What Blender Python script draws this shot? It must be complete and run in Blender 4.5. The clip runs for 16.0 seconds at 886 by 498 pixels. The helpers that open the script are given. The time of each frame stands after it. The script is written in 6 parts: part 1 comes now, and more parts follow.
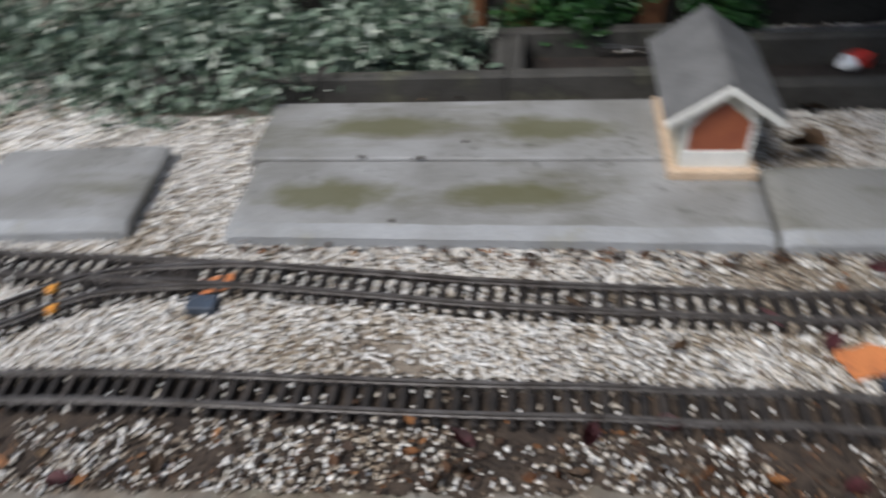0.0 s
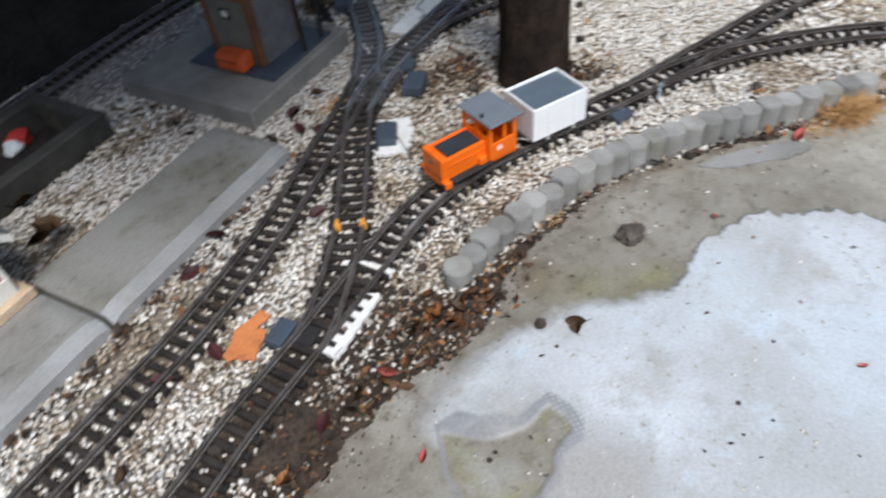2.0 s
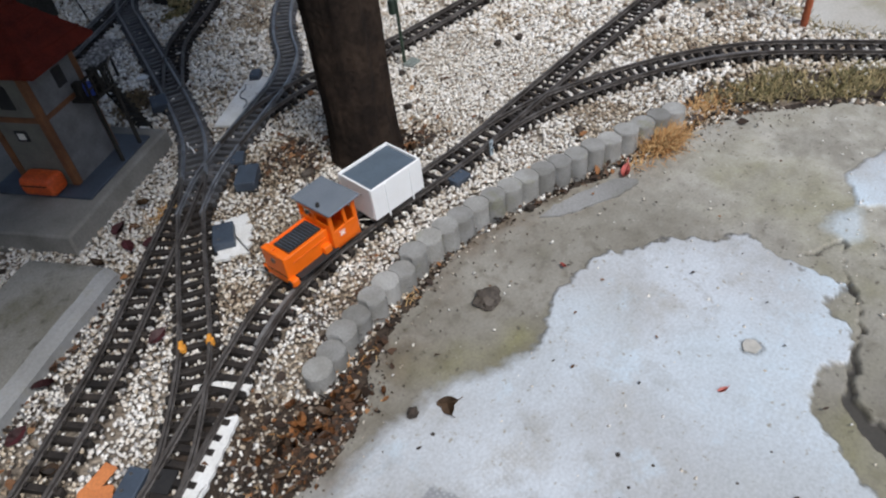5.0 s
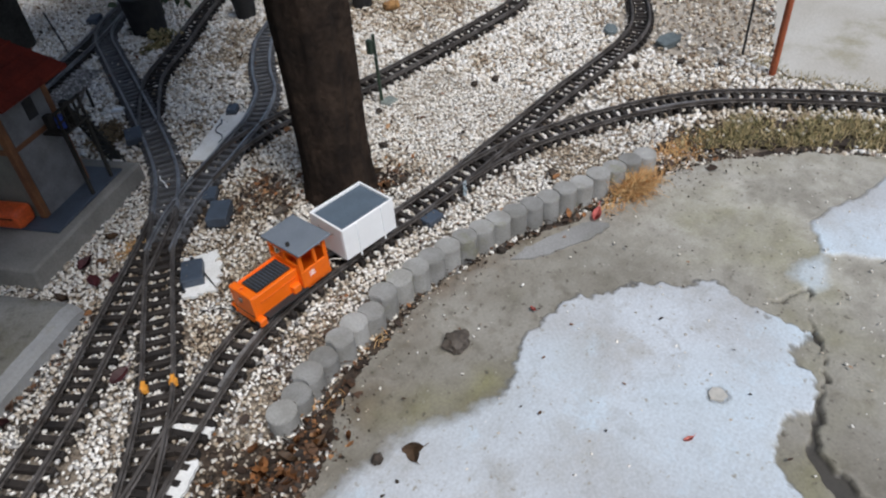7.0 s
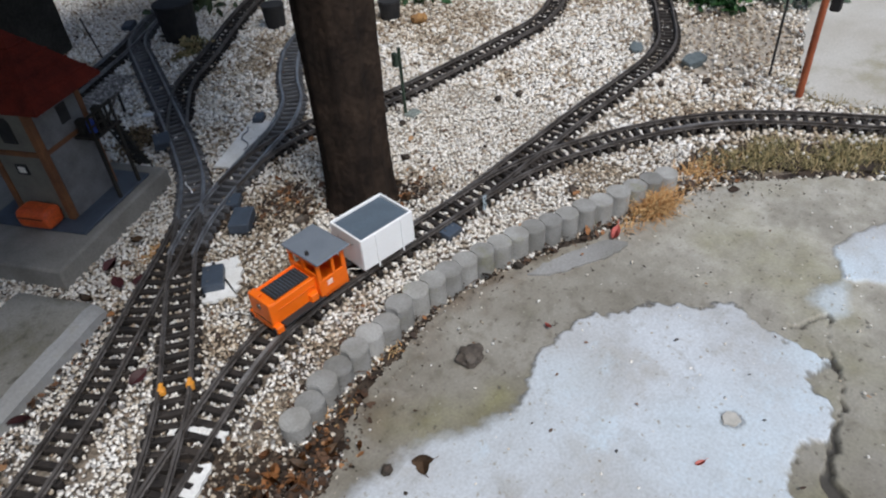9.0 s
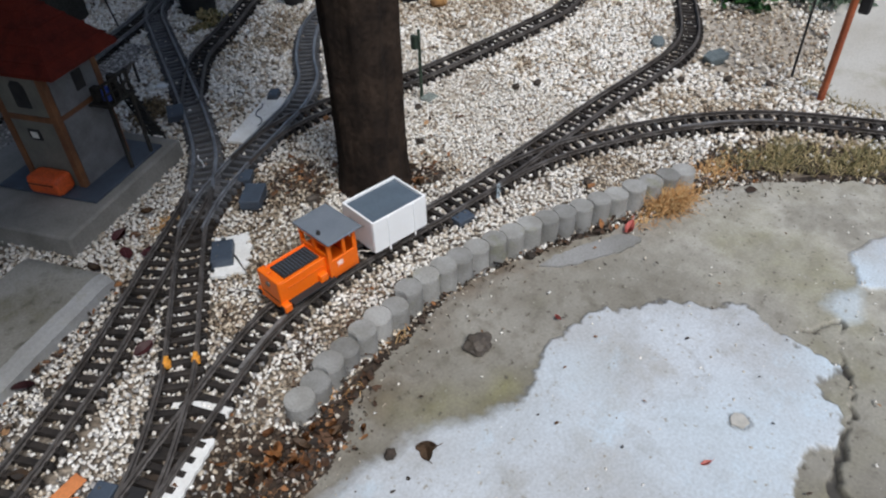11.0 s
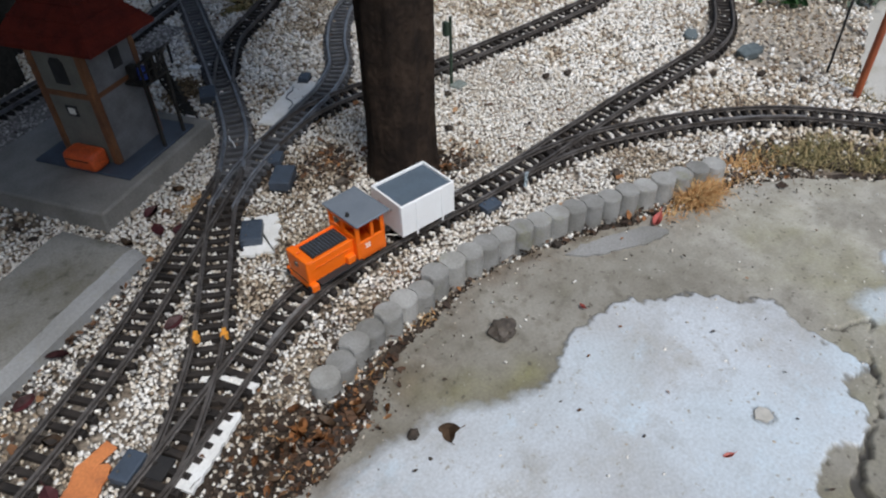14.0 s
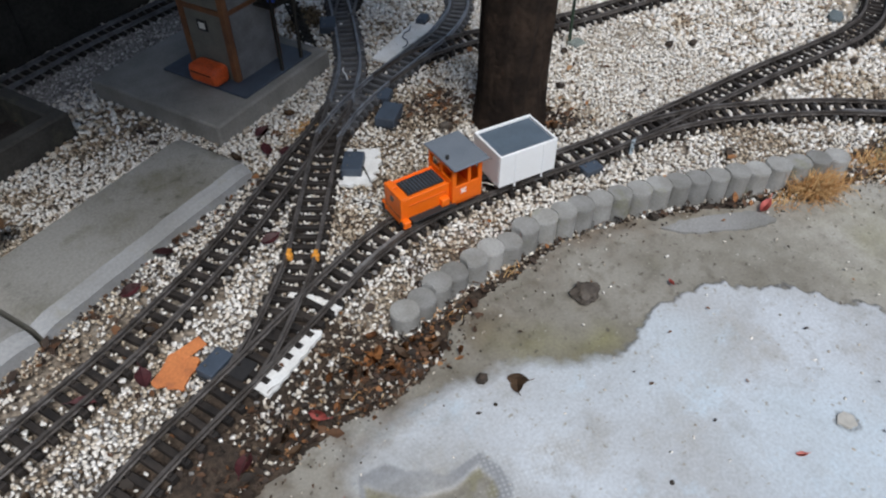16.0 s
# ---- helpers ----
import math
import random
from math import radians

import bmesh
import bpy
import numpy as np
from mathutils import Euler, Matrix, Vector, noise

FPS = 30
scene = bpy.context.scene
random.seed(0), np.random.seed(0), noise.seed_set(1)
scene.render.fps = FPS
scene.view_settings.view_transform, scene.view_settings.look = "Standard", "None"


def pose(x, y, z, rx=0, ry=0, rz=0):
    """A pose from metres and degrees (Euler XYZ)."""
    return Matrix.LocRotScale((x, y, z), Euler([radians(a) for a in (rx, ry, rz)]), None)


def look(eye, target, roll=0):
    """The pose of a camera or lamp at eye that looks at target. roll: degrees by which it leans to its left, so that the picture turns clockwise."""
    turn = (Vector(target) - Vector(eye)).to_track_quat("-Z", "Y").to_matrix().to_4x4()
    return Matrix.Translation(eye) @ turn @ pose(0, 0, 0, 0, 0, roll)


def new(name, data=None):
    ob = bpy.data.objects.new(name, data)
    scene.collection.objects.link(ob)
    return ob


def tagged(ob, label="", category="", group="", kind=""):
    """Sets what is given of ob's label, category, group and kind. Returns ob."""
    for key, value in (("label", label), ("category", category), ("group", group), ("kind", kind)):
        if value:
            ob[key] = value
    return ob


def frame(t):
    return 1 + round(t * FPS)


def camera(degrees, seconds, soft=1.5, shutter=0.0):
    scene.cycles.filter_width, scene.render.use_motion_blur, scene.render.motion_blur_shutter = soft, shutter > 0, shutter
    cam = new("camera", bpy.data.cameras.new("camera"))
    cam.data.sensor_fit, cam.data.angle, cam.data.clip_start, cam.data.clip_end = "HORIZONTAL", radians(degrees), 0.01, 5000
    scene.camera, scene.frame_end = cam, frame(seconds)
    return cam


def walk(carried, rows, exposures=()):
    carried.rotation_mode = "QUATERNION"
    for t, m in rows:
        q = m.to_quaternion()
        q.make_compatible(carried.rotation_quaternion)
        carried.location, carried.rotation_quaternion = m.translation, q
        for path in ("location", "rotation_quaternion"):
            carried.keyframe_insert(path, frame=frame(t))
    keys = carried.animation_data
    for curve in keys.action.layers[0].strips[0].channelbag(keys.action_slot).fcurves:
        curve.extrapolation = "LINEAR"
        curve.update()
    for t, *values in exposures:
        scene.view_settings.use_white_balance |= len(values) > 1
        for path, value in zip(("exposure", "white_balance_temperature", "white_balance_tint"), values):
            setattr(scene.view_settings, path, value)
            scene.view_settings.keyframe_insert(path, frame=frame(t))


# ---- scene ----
cam = camera(65.2, 16.0, 2.15, 0.5)

PATH = [
    (0, (0.136, 0.084, 0.772), (-0.658, 1.301, -0.603), -6.6),
    (0.5, (0.141, 0.08, 0.761), (-0.048, 1.462, -0.672), -8.6),
    (1, (0.135, 0.089, 0.786), (0.24, 1.378, -0.74), -8.5),
    (1.5, (0.177, 0.112, 0.766), (0.597, 1.391, -0.713), -7.9),
    (2, (0.174, 0.11, 0.785), (0.993, 1.255, -0.635), -6.9),
    (2.5, (0.174, 0.106, 0.789), (1.098, 1.205, -0.604), -6.6),
    (3, (0.2, 0.109, 0.786), (1.205, 1.156, -0.589), -6.4),
    (3.5, (0.225, 0.116, 0.789), (1.294, 1.1, -0.586), -7.0),
    (4, (0.236, 0.119, 0.791), (1.325, 1.082, -0.582), -7.9),
    (6.5, (0.272, 0.114, 0.798), (1.473, 1.055, -0.496), -6.0),
    (7, (0.274, 0.112, 0.804), (1.484, 1.053, -0.48), -5.2),
    (7.5, (0.272, 0.112, 0.817), (1.487, 1.099, -0.428), -5.6),
    (8, (0.266, 0.109, 0.815), (1.465, 1.108, -0.435), -5.1),
    (8.5, (0.272, 0.105, 0.813), (1.462, 1.099, -0.45), -5.3),
    (9, (0.277, 0.104, 0.813), (1.466, 1.106, -0.445), -4.8),
    (11.5, (0.273, 0.121, 0.803), (1.429, 1.107, -0.496), -1.9),
    (12, (0.274, 0.119, 0.802), (1.419, 1.1, -0.511), -2.1),
    (12.5, (0.272, 0.12, 0.804), (1.418, 1.111, -0.502), -2.0),
    (13, (0.264, 0.121, 0.803), (1.399, 1.135, -0.494), -1.5),
    (13.5, (0.258, 0.123, 0.804), (1.379, 1.146, -0.499), -1.7),
    (14, (0.257, 0.121, 0.802), (1.371, 1.152, -0.501), -1.9),
    (14.5, (0.249, 0.122, 0.802), (1.324, 1.171, -0.518), -1.8),
    (15, (0.237, 0.121, 0.8), (1.154, 1.237, -0.584), -0.5),
    (15.5, (0.244, 0.115, 0.796), (1.105, 1.251, -0.608), -1.6),
    (16, (0.241, 0.114, 0.793), (1.119, 1.258, -0.593), -0.2),
]
walk(cam, [(t, look(e, g, r)) for t, e, g, r in PATH], [(0.0, 0.16, 6400, 10), (0.5, 0.33, 6300, 9), (1.0, 0.40, 6180, 7), (1.6, 0.42, 6300, 8), (2.6, 0.22, 6450, 10), (6.5, 0.06, 6450, 10), (14.0, 0.02, 6420, 9), (16.0, -0.01, 6400, 9)])

# ---- world, sun, exposure ----
world = bpy.data.worlds.new("world")
scene.world = world
world.use_nodes = True
wn = world.node_tree
sky = wn.nodes.new("ShaderNodeTexSky")
sky.sky_type, sky.sun_disc = "NISHITA", False
sky.sun_elevation, sky.sun_rotation = radians(59), radians(200)
sky.air_density, sky.dust_density, sky.ozone_density = 1.4, 2.6, 1.6
wn.links.new(sky.outputs[0], wn.nodes["Background"].inputs[0])
wn.nodes["Background"].inputs[1].default_value = 0.095
sun = new("sun", bpy.data.lights.new("sun", "SUN"))
sun.data.energy, sun.data.angle, sun.data.color = 2.6, radians(24), (1.0, 0.985, 0.965)
sun.matrix_world = look((0.0, -0.98, 2.95), (0.6, 0.7, 0))


# ---- materials ----
def mat(name, c1, c2=None, rough=0.7, scale=20.0, fine=150.0, bump=0.3, metal=0.0, detail=0.25,
        pick="", spots=None, spot_scale=6.0, spot_at=0.6, spec=0.5, size=0.002, spot_soft=0.06, streak=False):
    """Two colours mixed by a coarse noise, grain by a fine one; pick adds a random shade a piece; spots is a third colour."""
    m = bpy.data.materials.new(name)
    m.use_nodes = True
    nt = m.node_tree
    N, L = nt.nodes.new, nt.links.new
    b = nt.nodes["Principled BSDF"]
    b.inputs["Roughness"].default_value, b.inputs["Metallic"].default_value = rough, metal
    b.inputs["Specular IOR Level"].default_value = spec
    geo = N("ShaderNodeNewGeometry")
    n1, n2 = N("ShaderNodeTexNoise"), N("ShaderNodeTexNoise")
    n1.inputs["Scale"].default_value, n1.inputs["Detail"].default_value = scale, 6.0
    n2.inputs["Scale"].default_value, n2.inputs["Detail"].default_value = fine, 4.0
    L(geo.outputs["Position"], n1.inputs["Vector"])
    L(geo.outputs["Position"], n2.inputs["Vector"])
    r1 = N("ShaderNodeMapRange")
    r1.inputs[1].default_value, r1.inputs[2].default_value = 0.36, 0.64
    L(n1.outputs[0], r1.inputs[0])
    mix = N("ShaderNodeMix")
    mix.data_type = "RGBA"
    mix.inputs[6].default_value, mix.inputs[7].default_value = (*c1, 1), (*(c2 or c1), 1)
    L(r1.outputs[0], mix.inputs[0])
    out = mix.outputs[2]
    if spots:
        n3 = N("ShaderNodeTexNoise")
        n3.inputs["Scale"].default_value, n3.inputs["Detail"].default_value, n3.inputs["Roughness"].default_value = spot_scale, 8.0, 0.65
        if streak:
            mp = N("ShaderNodeMapping")
            mp.vector_type = "TEXTURE"
            mp.inputs["Rotation"].default_value, mp.inputs["Scale"].default_value = (0, 0, radians(22.2)), (2.6, 0.7, 1)
            L(geo.outputs["Position"], mp.inputs["Vector"])
            L(mp.outputs[0], n3.inputs["Vector"])
        else:
            L(geo.outputs["Position"], n3.inputs["Vector"])
        r3 = N("ShaderNodeMapRange")
        r3.inputs[1].default_value, r3.inputs[2].default_value = spot_at - spot_soft, spot_at + spot_soft
        L(n3.outputs[0], r3.inputs[0])
        mx = N("ShaderNodeMix")
        mx.data_type = "RGBA"
        L(r3.outputs[0], mx.inputs[0])
        L(out, mx.inputs[6])
        mx.inputs[7].default_value = (*spots, 1)
        out = mx.outputs[2]
    hsv = N("ShaderNodeHueSaturation")
    L(out, hsv.inputs["Color"])
    r2 = N("ShaderNodeMapRange")
    r2.inputs[1].default_value, r2.inputs[2].default_value = 0.3, 0.7
    r2.inputs[3].default_value, r2.inputs[4].default_value = 1 - detail, 1 + detail
    L(n2.outputs[0], r2.inputs[0])
    val = r2.outputs[0]
    if pick:
        src = N("ShaderNodeObjectInfo").outputs["Random"] if pick == "object" else geo.outputs["Random Per Island"]
        rp = N("ShaderNodeMapRange")
        rp.inputs[3].default_value, rp.inputs[4].default_value = 0.72, 1.22
        L(src, rp.inputs[0])
        mu = N("ShaderNodeMath")
        mu.operation = "MULTIPLY"
        L(val, mu.inputs[0]), L(rp.outputs[0], mu.inputs[1])
        val = mu.outputs[0]
    L(val, hsv.inputs["Value"])
    L(hsv.outputs[0], b.inputs["Base Color"])
    bp = N("ShaderNodeBump")
    bp.inputs["Strength"].default_value, bp.inputs["Distance"].default_value = bump, size
    L(n2.outputs[0], bp.inputs["Height"])
    L(bp.outputs[0], b.inputs["Normal"])
    return m


def ramp_mat(name, stops, rough=0.75, grain=0.2):
    """Loose bits: every island takes its own colour from the stops."""
    m = bpy.data.materials.new(name)
    m.use_nodes = True
    nt = m.node_tree
    N, L = nt.nodes.new, nt.links.new
    b = nt.nodes["Principled BSDF"]
    b.inputs["Roughness"].default_value = rough
    geo, ramp = N("ShaderNodeNewGeometry"), N("ShaderNodeValToRGB")
    L(geo.outputs["Random Per Island"], ramp.inputs[0])
    e = ramp.color_ramp.elements
    while len(e) < len(stops):
        e.new(0.5)
    for el, (p, c) in zip(e, stops):
        el.position, el.color = p, (*c, 1)
    n = N("ShaderNodeTexNoise")
    n.inputs["Scale"].default_value, n.inputs["Detail"].default_value = 260.0, 4.0
    L(geo.outputs["Position"], n.inputs["Vector"])
    r = N("ShaderNodeMapRange")
    r.inputs[1].default_value, r.inputs[2].default_value = 0.3, 0.7
    r.inputs[3].default_value, r.inputs[4].default_value = 1 - grain, 1 + grain
    L(n.outputs[0], r.inputs[0])
    h = N("ShaderNodeHueSaturation")
    L(ramp.outputs[0], h.inputs["Color"]), L(r.outputs[0], h.inputs["Value"])
    L(h.outputs[0], b.inputs["Base Color"])
    return m


GRAVEL = ramp_mat("white_gravel", [(0.0, (0.20, 0.15, 0.11)), (0.06, (0.42, 0.35, 0.27)), (0.22, (0.64, 0.58, 0.50)),
                                   (0.5, (0.82, 0.785, 0.73)), (0.8, (0.91, 0.89, 0.855)), (1.0, (0.70, 0.68, 0.65))], 0.75, 0.18)
TAN = ramp_mat("tan_gravel", [(0.0, (0.16, 0.115, 0.08)), (0.25, (0.32, 0.245, 0.17)), (0.55, (0.50, 0.42, 0.32)), (0.8, (0.64, 0.57, 0.47)), (1.0, (0.80, 0.76, 0.70))], 0.8, 0.25)
DIRTY = ramp_mat("dirty_gravel", [(0.0, (0.025, 0.018, 0.013)), (0.45, (0.075, 0.052, 0.036)), (0.66, (0.20, 0.15, 0.105)), (0.84, (0.50, 0.44, 0.36)), (1.0, (0.80, 0.77, 0.70))], 0.8, 0.28)
LITTER = ramp_mat("dead_leaves", [(0.0, (0.022, 0.016, 0.012)), (0.50, (0.042, 0.024, 0.015)), (0.82, (0.105, 0.050, 0.023)),
                                  (0.94, (0.27, 0.115, 0.040)), (1.0, (0.38, 0.24, 0.13))])
GREYCH = ramp_mat("grey_grit", [(0.0, (0.11, 0.10, 0.10)), (0.4, (0.29, 0.27, 0.265)), (0.8, (0.48, 0.46, 0.45)), (1.0, (0.72, 0.70, 0.67))], 0.85, 0.25)
GREYST = ramp_mat("grey_gravel", [(0.0, (0.13, 0.12, 0.115)), (0.4, (0.27, 0.26, 0.25)), (0.8, (0.44, 0.43, 0.42)), (1.0, (0.60, 0.59, 0.58))], 0.8, 0.22)
STRAW = ramp_mat("dry_straw", [(0.0, (0.35, 0.18, 0.06)), (0.5, (0.55, 0.30, 0.12)), (1.0, (0.62, 0.45, 0.22))])
GRASS = ramp_mat("grass_blades", [(0.0, (0.075, 0.075, 0.028)), (0.40, (0.21, 0.182, 0.080)), (0.75, (0.37, 0.285, 0.140)), (1.0, (0.52, 0.42, 0.24))])
SHRUB = ramp_mat("variegated_leaf", [(0.0, (0.035, 0.06, 0.04)), (0.5, (0.10, 0.15, 0.10)), (0.78, (0.26, 0.33, 0.25)), (1.0, (0.60, 0.64, 0.55))], 0.55)
GREEN = ramp_mat("green_leaf", [(0.0, (0.010, 0.040, 0.010)), (0.6, (0.020, 0.080, 0.018)), (1.0, (0.048, 0.135, 0.030))], 0.5)
DRYB = ramp_mat("dry_stems", [(0.0, (0.07, 0.048, 0.028)), (0.5, (0.20, 0.145, 0.085)), (1.0, (0.36, 0.28, 0.175))])
HEDGE = ramp_mat("dark_leaf", [(0.0, (0.015, 0.025, 0.012)), (0.6, (0.03, 0.05, 0.02)), (1.0, (0.06, 0.09, 0.04))], 0.6)
BED = mat("gravel_bed", (0.30, 0.26, 0.215), (0.18, 0.148, 0.115), 0.9, 12, 130, 0.9, detail=0.5, spots=(0.07, 0.048, 0.032), spot_scale=5, spot_at=0.6, size=0.006)
BEDP = mat("pale_grit", (0.44, 0.40, 0.345), (0.33, 0.29, 0.24), 0.9, 10, 130, 0.9, detail=0.35, spots=(0.20, 0.155, 0.11), spot_scale=6, spot_at=0.62, size=0.005)
SOIL = mat("soil", (0.070, 0.050, 0.036), (0.030, 0.022, 0.017), 0.95, 25, 160, 0.9, detail=0.4, size=0.004)
# Soil colour darkened to paint in the shade of deep hollows.
POTSOIL = mat("shade_dark_potting_soil", (0.030, 0.023, 0.018), (0.018, 0.014, 0.012), 0.95, 25, 160, 0.9, detail=0.4, size=0.004)
SLAB = mat("slab_concrete", (0.300, 0.300, 0.298), (0.205, 0.202, 0.192), 0.7, 8, 240, 0.25, detail=0.14, spots=(0.115, 0.108, 0.072), spot_scale=6.0, spot_at=0.60, size=0.001, spot_soft=0.10, streak=True)
def specked(m, colour, scale, at):
    """Small dark specks of lichen over a finished material."""
    nt = m.node_tree
    N, L = nt.nodes.new, nt.links.new
    b = nt.nodes["Principled BSDF"]
    out = b.inputs["Base Color"].links[0].from_socket
    geo, n, big, r, ml, mx = N("ShaderNodeNewGeometry"), N("ShaderNodeTexNoise"), N("ShaderNodeTexNoise"), N("ShaderNodeMapRange"), N("ShaderNodeMath"), N("ShaderNodeMix")
    n.inputs["Scale"].default_value, n.inputs["Detail"].default_value = scale, 5.0
    big.inputs["Scale"].default_value, big.inputs["Detail"].default_value = scale / 9, 3.0
    L(geo.outputs["Position"], n.inputs["Vector"]), L(geo.outputs["Position"], big.inputs["Vector"])
    ml.operation, mx.data_type = "MULTIPLY_ADD", "RGBA"
    L(big.outputs[0], ml.inputs[0]), L(n.outputs[0], ml.inputs[2])
    ml.inputs[1].default_value = 0.6
    r.inputs[1].default_value, r.inputs[2].default_value, r.inputs[4].default_value = at, at + 0.22, 0.8
    L(ml.outputs[0], r.inputs[0]), L(r.outputs[0], mx.inputs[0]), L(out, mx.inputs[6])
    mx.inputs[7].default_value = (*colour, 1)
    L(mx.outputs[2], b.inputs["Base Color"])


specked(SLAB, (0.055, 0.052, 0.040), 55.0, 0.93)
SLABM = mat("mossy_slab_concrete", (0.255, 0.252, 0.238), (0.185, 0.180, 0.160), 0.75, 7, 230, 0.3, detail=0.16, spots=(0.125, 0.118, 0.082), spot_scale=9, spot_at=0.60, size=0.001, spot_soft=0.10)
specked(SLABM, (0.060, 0.056, 0.044), 60.0, 0.93)
SLABD = mat("dark_slab_concrete", (0.255, 0.247, 0.232), (0.175, 0.168, 0.155), 0.75, 11, 220, 0.3, detail=0.12, size=0.001)
BLOCK = mat("block_concrete", (0.062, 0.059, 0.053), (0.034, 0.032, 0.028), 0.85, 14, 200, 0.5, detail=0.2, spots=(0.10, 0.10, 0.07), spot_scale=7)
YARD = mat("yard_concrete", (0.285, 0.27, 0.235), (0.225, 0.21, 0.168), 0.5, 5.5, 190, 0.3, detail=0.14, spots=(0.185, 0.172, 0.108), spot_scale=3.2, spot_at=0.54, size=0.0015, spot_soft=0.10)
PATHC = mat("path_concrete", (0.50, 0.49, 0.46), (0.42, 0.40, 0.36), 0.7, 6, 170, 0.3, detail=0.1, spots=(0.30, 0.28, 0.20), spot_scale=3, spot_at=0.6)
LOG = mat("edging_concrete", (0.315, 0.315, 0.308), (0.235, 0.232, 0.218), 0.8, 25, 300, 0.4, detail=0.13, pick="object", spots=(0.22, 0.22, 0.15), spot_scale=14, spot_at=0.64, size=0.001)
RAIL = mat("oxidised_rail", (0.150, 0.138, 0.132), (0.072, 0.062, 0.056), 0.46, 30, 200, 0.1, metal=0.35, detail=0.2)
# Paler, bluer rail copy: the far rails' sky reflection put into the base colour.
RAILB = mat("skylit_rail", (0.34, 0.35, 0.37), (0.20, 0.20, 0.21), 0.34, 30, 200, 0.1, metal=0.6, detail=0.2)
STRIPM = mat("flat_guard_strip", (0.26, 0.255, 0.255), (0.17, 0.162, 0.158), 0.5, 40, 220, 0.15, metal=0.3, detail=0.2)
TIE = mat("sleeper_plastic", (0.017, 0.015, 0.0145), (0.040, 0.033, 0.029), 0.7, 40, 300, 0.3, detail=0.2, pick="object", size=0.0008, spec=0.35)
# Lighter, bluer sleepers for the throat and middle tracks.
TIEB = mat("pale_sleeper", (0.078, 0.080, 0.088), (0.120, 0.120, 0.126), 0.6, 40, 300, 0.3, detail=0.2, pick="object", size=0.0008)
BARK = mat("bark", (0.040, 0.0275, 0.0205), (0.017, 0.0125, 0.0105), 0.95, 18, 90, 0.9, detail=0.3, size=0.004, spec=0.15)
ORANGE = mat("orange_paint", (0.92, 0.17, 0.006), (0.86, 0.15, 0.005), 0.38, 25, 300, 0.05, detail=0.04)
BLACK = mat("black_plastic", (0.022, 0.022, 0.024), (0.035, 0.034, 0.034), 0.7, 40, 300, 0.1, detail=0.1, spec=0.25)
ROOFG = mat("grey_paint", (0.165, 0.19, 0.225), (0.145, 0.17, 0.205), 0.5, 30, 300, 0.08, detail=0.06)
WHITE = mat("white_paint", (0.89, 0.91, 0.93), (0.87, 0.885, 0.90), 0.4, 30, 300, 0.04, detail=0.02)
WHITED = mat("dirty_white_board", (0.83, 0.84, 0.84), (0.72, 0.72, 0.70), 0.6, 25, 260, 0.2, detail=0.08, spots=(0.35, 0.32, 0.26), spot_scale=22, spot_at=0.66)
SLATE = mat("wagon_cover", (0.10, 0.135, 0.175), (0.085, 0.115, 0.15), 0.6, 22, 300, 0.1, detail=0.08)
STEEL = mat("dull_steel", (0.30, 0.29, 0.27), (0.20, 0.18, 0.16), 0.4, 40, 300, 0.1, metal=0.8)
WIRE = mat("grey_wire", (0.62, 0.60, 0.55), None, 0.5)
BOXG = mat("switch_box_plastic", (0.060, 0.080, 0.112), (0.047, 0.060, 0.082), 0.5, 30, 300, 0.1, detail=0.12)
TERRA = mat("rust_orange_board", (0.62, 0.22, 0.075), (0.50, 0.17, 0.06), 0.75, 30, 260, 0.3, detail=0.12, spots=(0.36, 0.13, 0.06), spot_scale=30)
OCHRE = mat("ochre_clay", (0.34, 0.185, 0.065), (0.22, 0.115, 0.045), 0.8, 30, 260, 0.3, detail=0.15)
TAB = mat("orange_marker", (0.80, 0.36, 0.05), (0.72, 0.30, 0.04), 0.5)
CREAM = mat("cream_wall", (0.66, 0.63, 0.52), (0.58, 0.54, 0.43), 0.65, 22, 260, 0.15, detail=0.06)
TRIM = mat("white_trim", (0.80, 0.79, 0.75), (0.72, 0.71, 0.66), 0.55, 30, 260, 0.1, detail=0.05)
PLINTH = mat("tan_plinth", (0.60, 0.455, 0.325), (0.53, 0.39, 0.27), 0.7, 30, 260, 0.15)
BRICKR = mat("brick_red_door", (0.33, 0.10, 0.045), (0.28, 0.08, 0.04), 0.6, 30, 260, 0.15, detail=0.08)
SHING = mat("grey_shingle_roof", (0.165, 0.165, 0.165), (0.125, 0.125, 0.125), 0.75, 22, 260, 0.3, detail=0.15, spots=(0.22, 0.22, 0.21), spot_scale=16, spot_at=0.7)
REDROOF = mat("dark_red_roof", (0.135, 0.020, 0.012), (0.085, 0.014, 0.010), 0.85, 30, 260, 0.25, detail=0.15, spec=0.15)
STUCCO = mat("grey_stucco", (0.165, 0.16, 0.137), (0.125, 0.12, 0.105), 0.85, 25, 260, 0.3, detail=0.1)
STUCCOW = mat("pale_stucco", (0.19, 0.195, 0.205), (0.13, 0.13, 0.137), 0.85, 25, 260, 0.3, detail=0.1)
TIMBER = mat("orange_brown_timber", (0.20, 0.085, 0.034), (0.13, 0.055, 0.025), 0.7, 30, 200, 0.3, detail=0.15)
BUNKER = mat("red_orange_bunker", (0.62, 0.105, 0.022), (0.50, 0.075, 0.020), 0.5, 30, 260, 0.1)
POSTR = mat("red_brown_post", (0.36, 0.095, 0.035), (0.28, 0.07, 0.03), 0.6, 20, 160, 0.3, detail=0.15)
DARKG = mat("dark_green_paint", (0.03, 0.055, 0.035), (0.02, 0.035, 0.025), 0.5, 30)
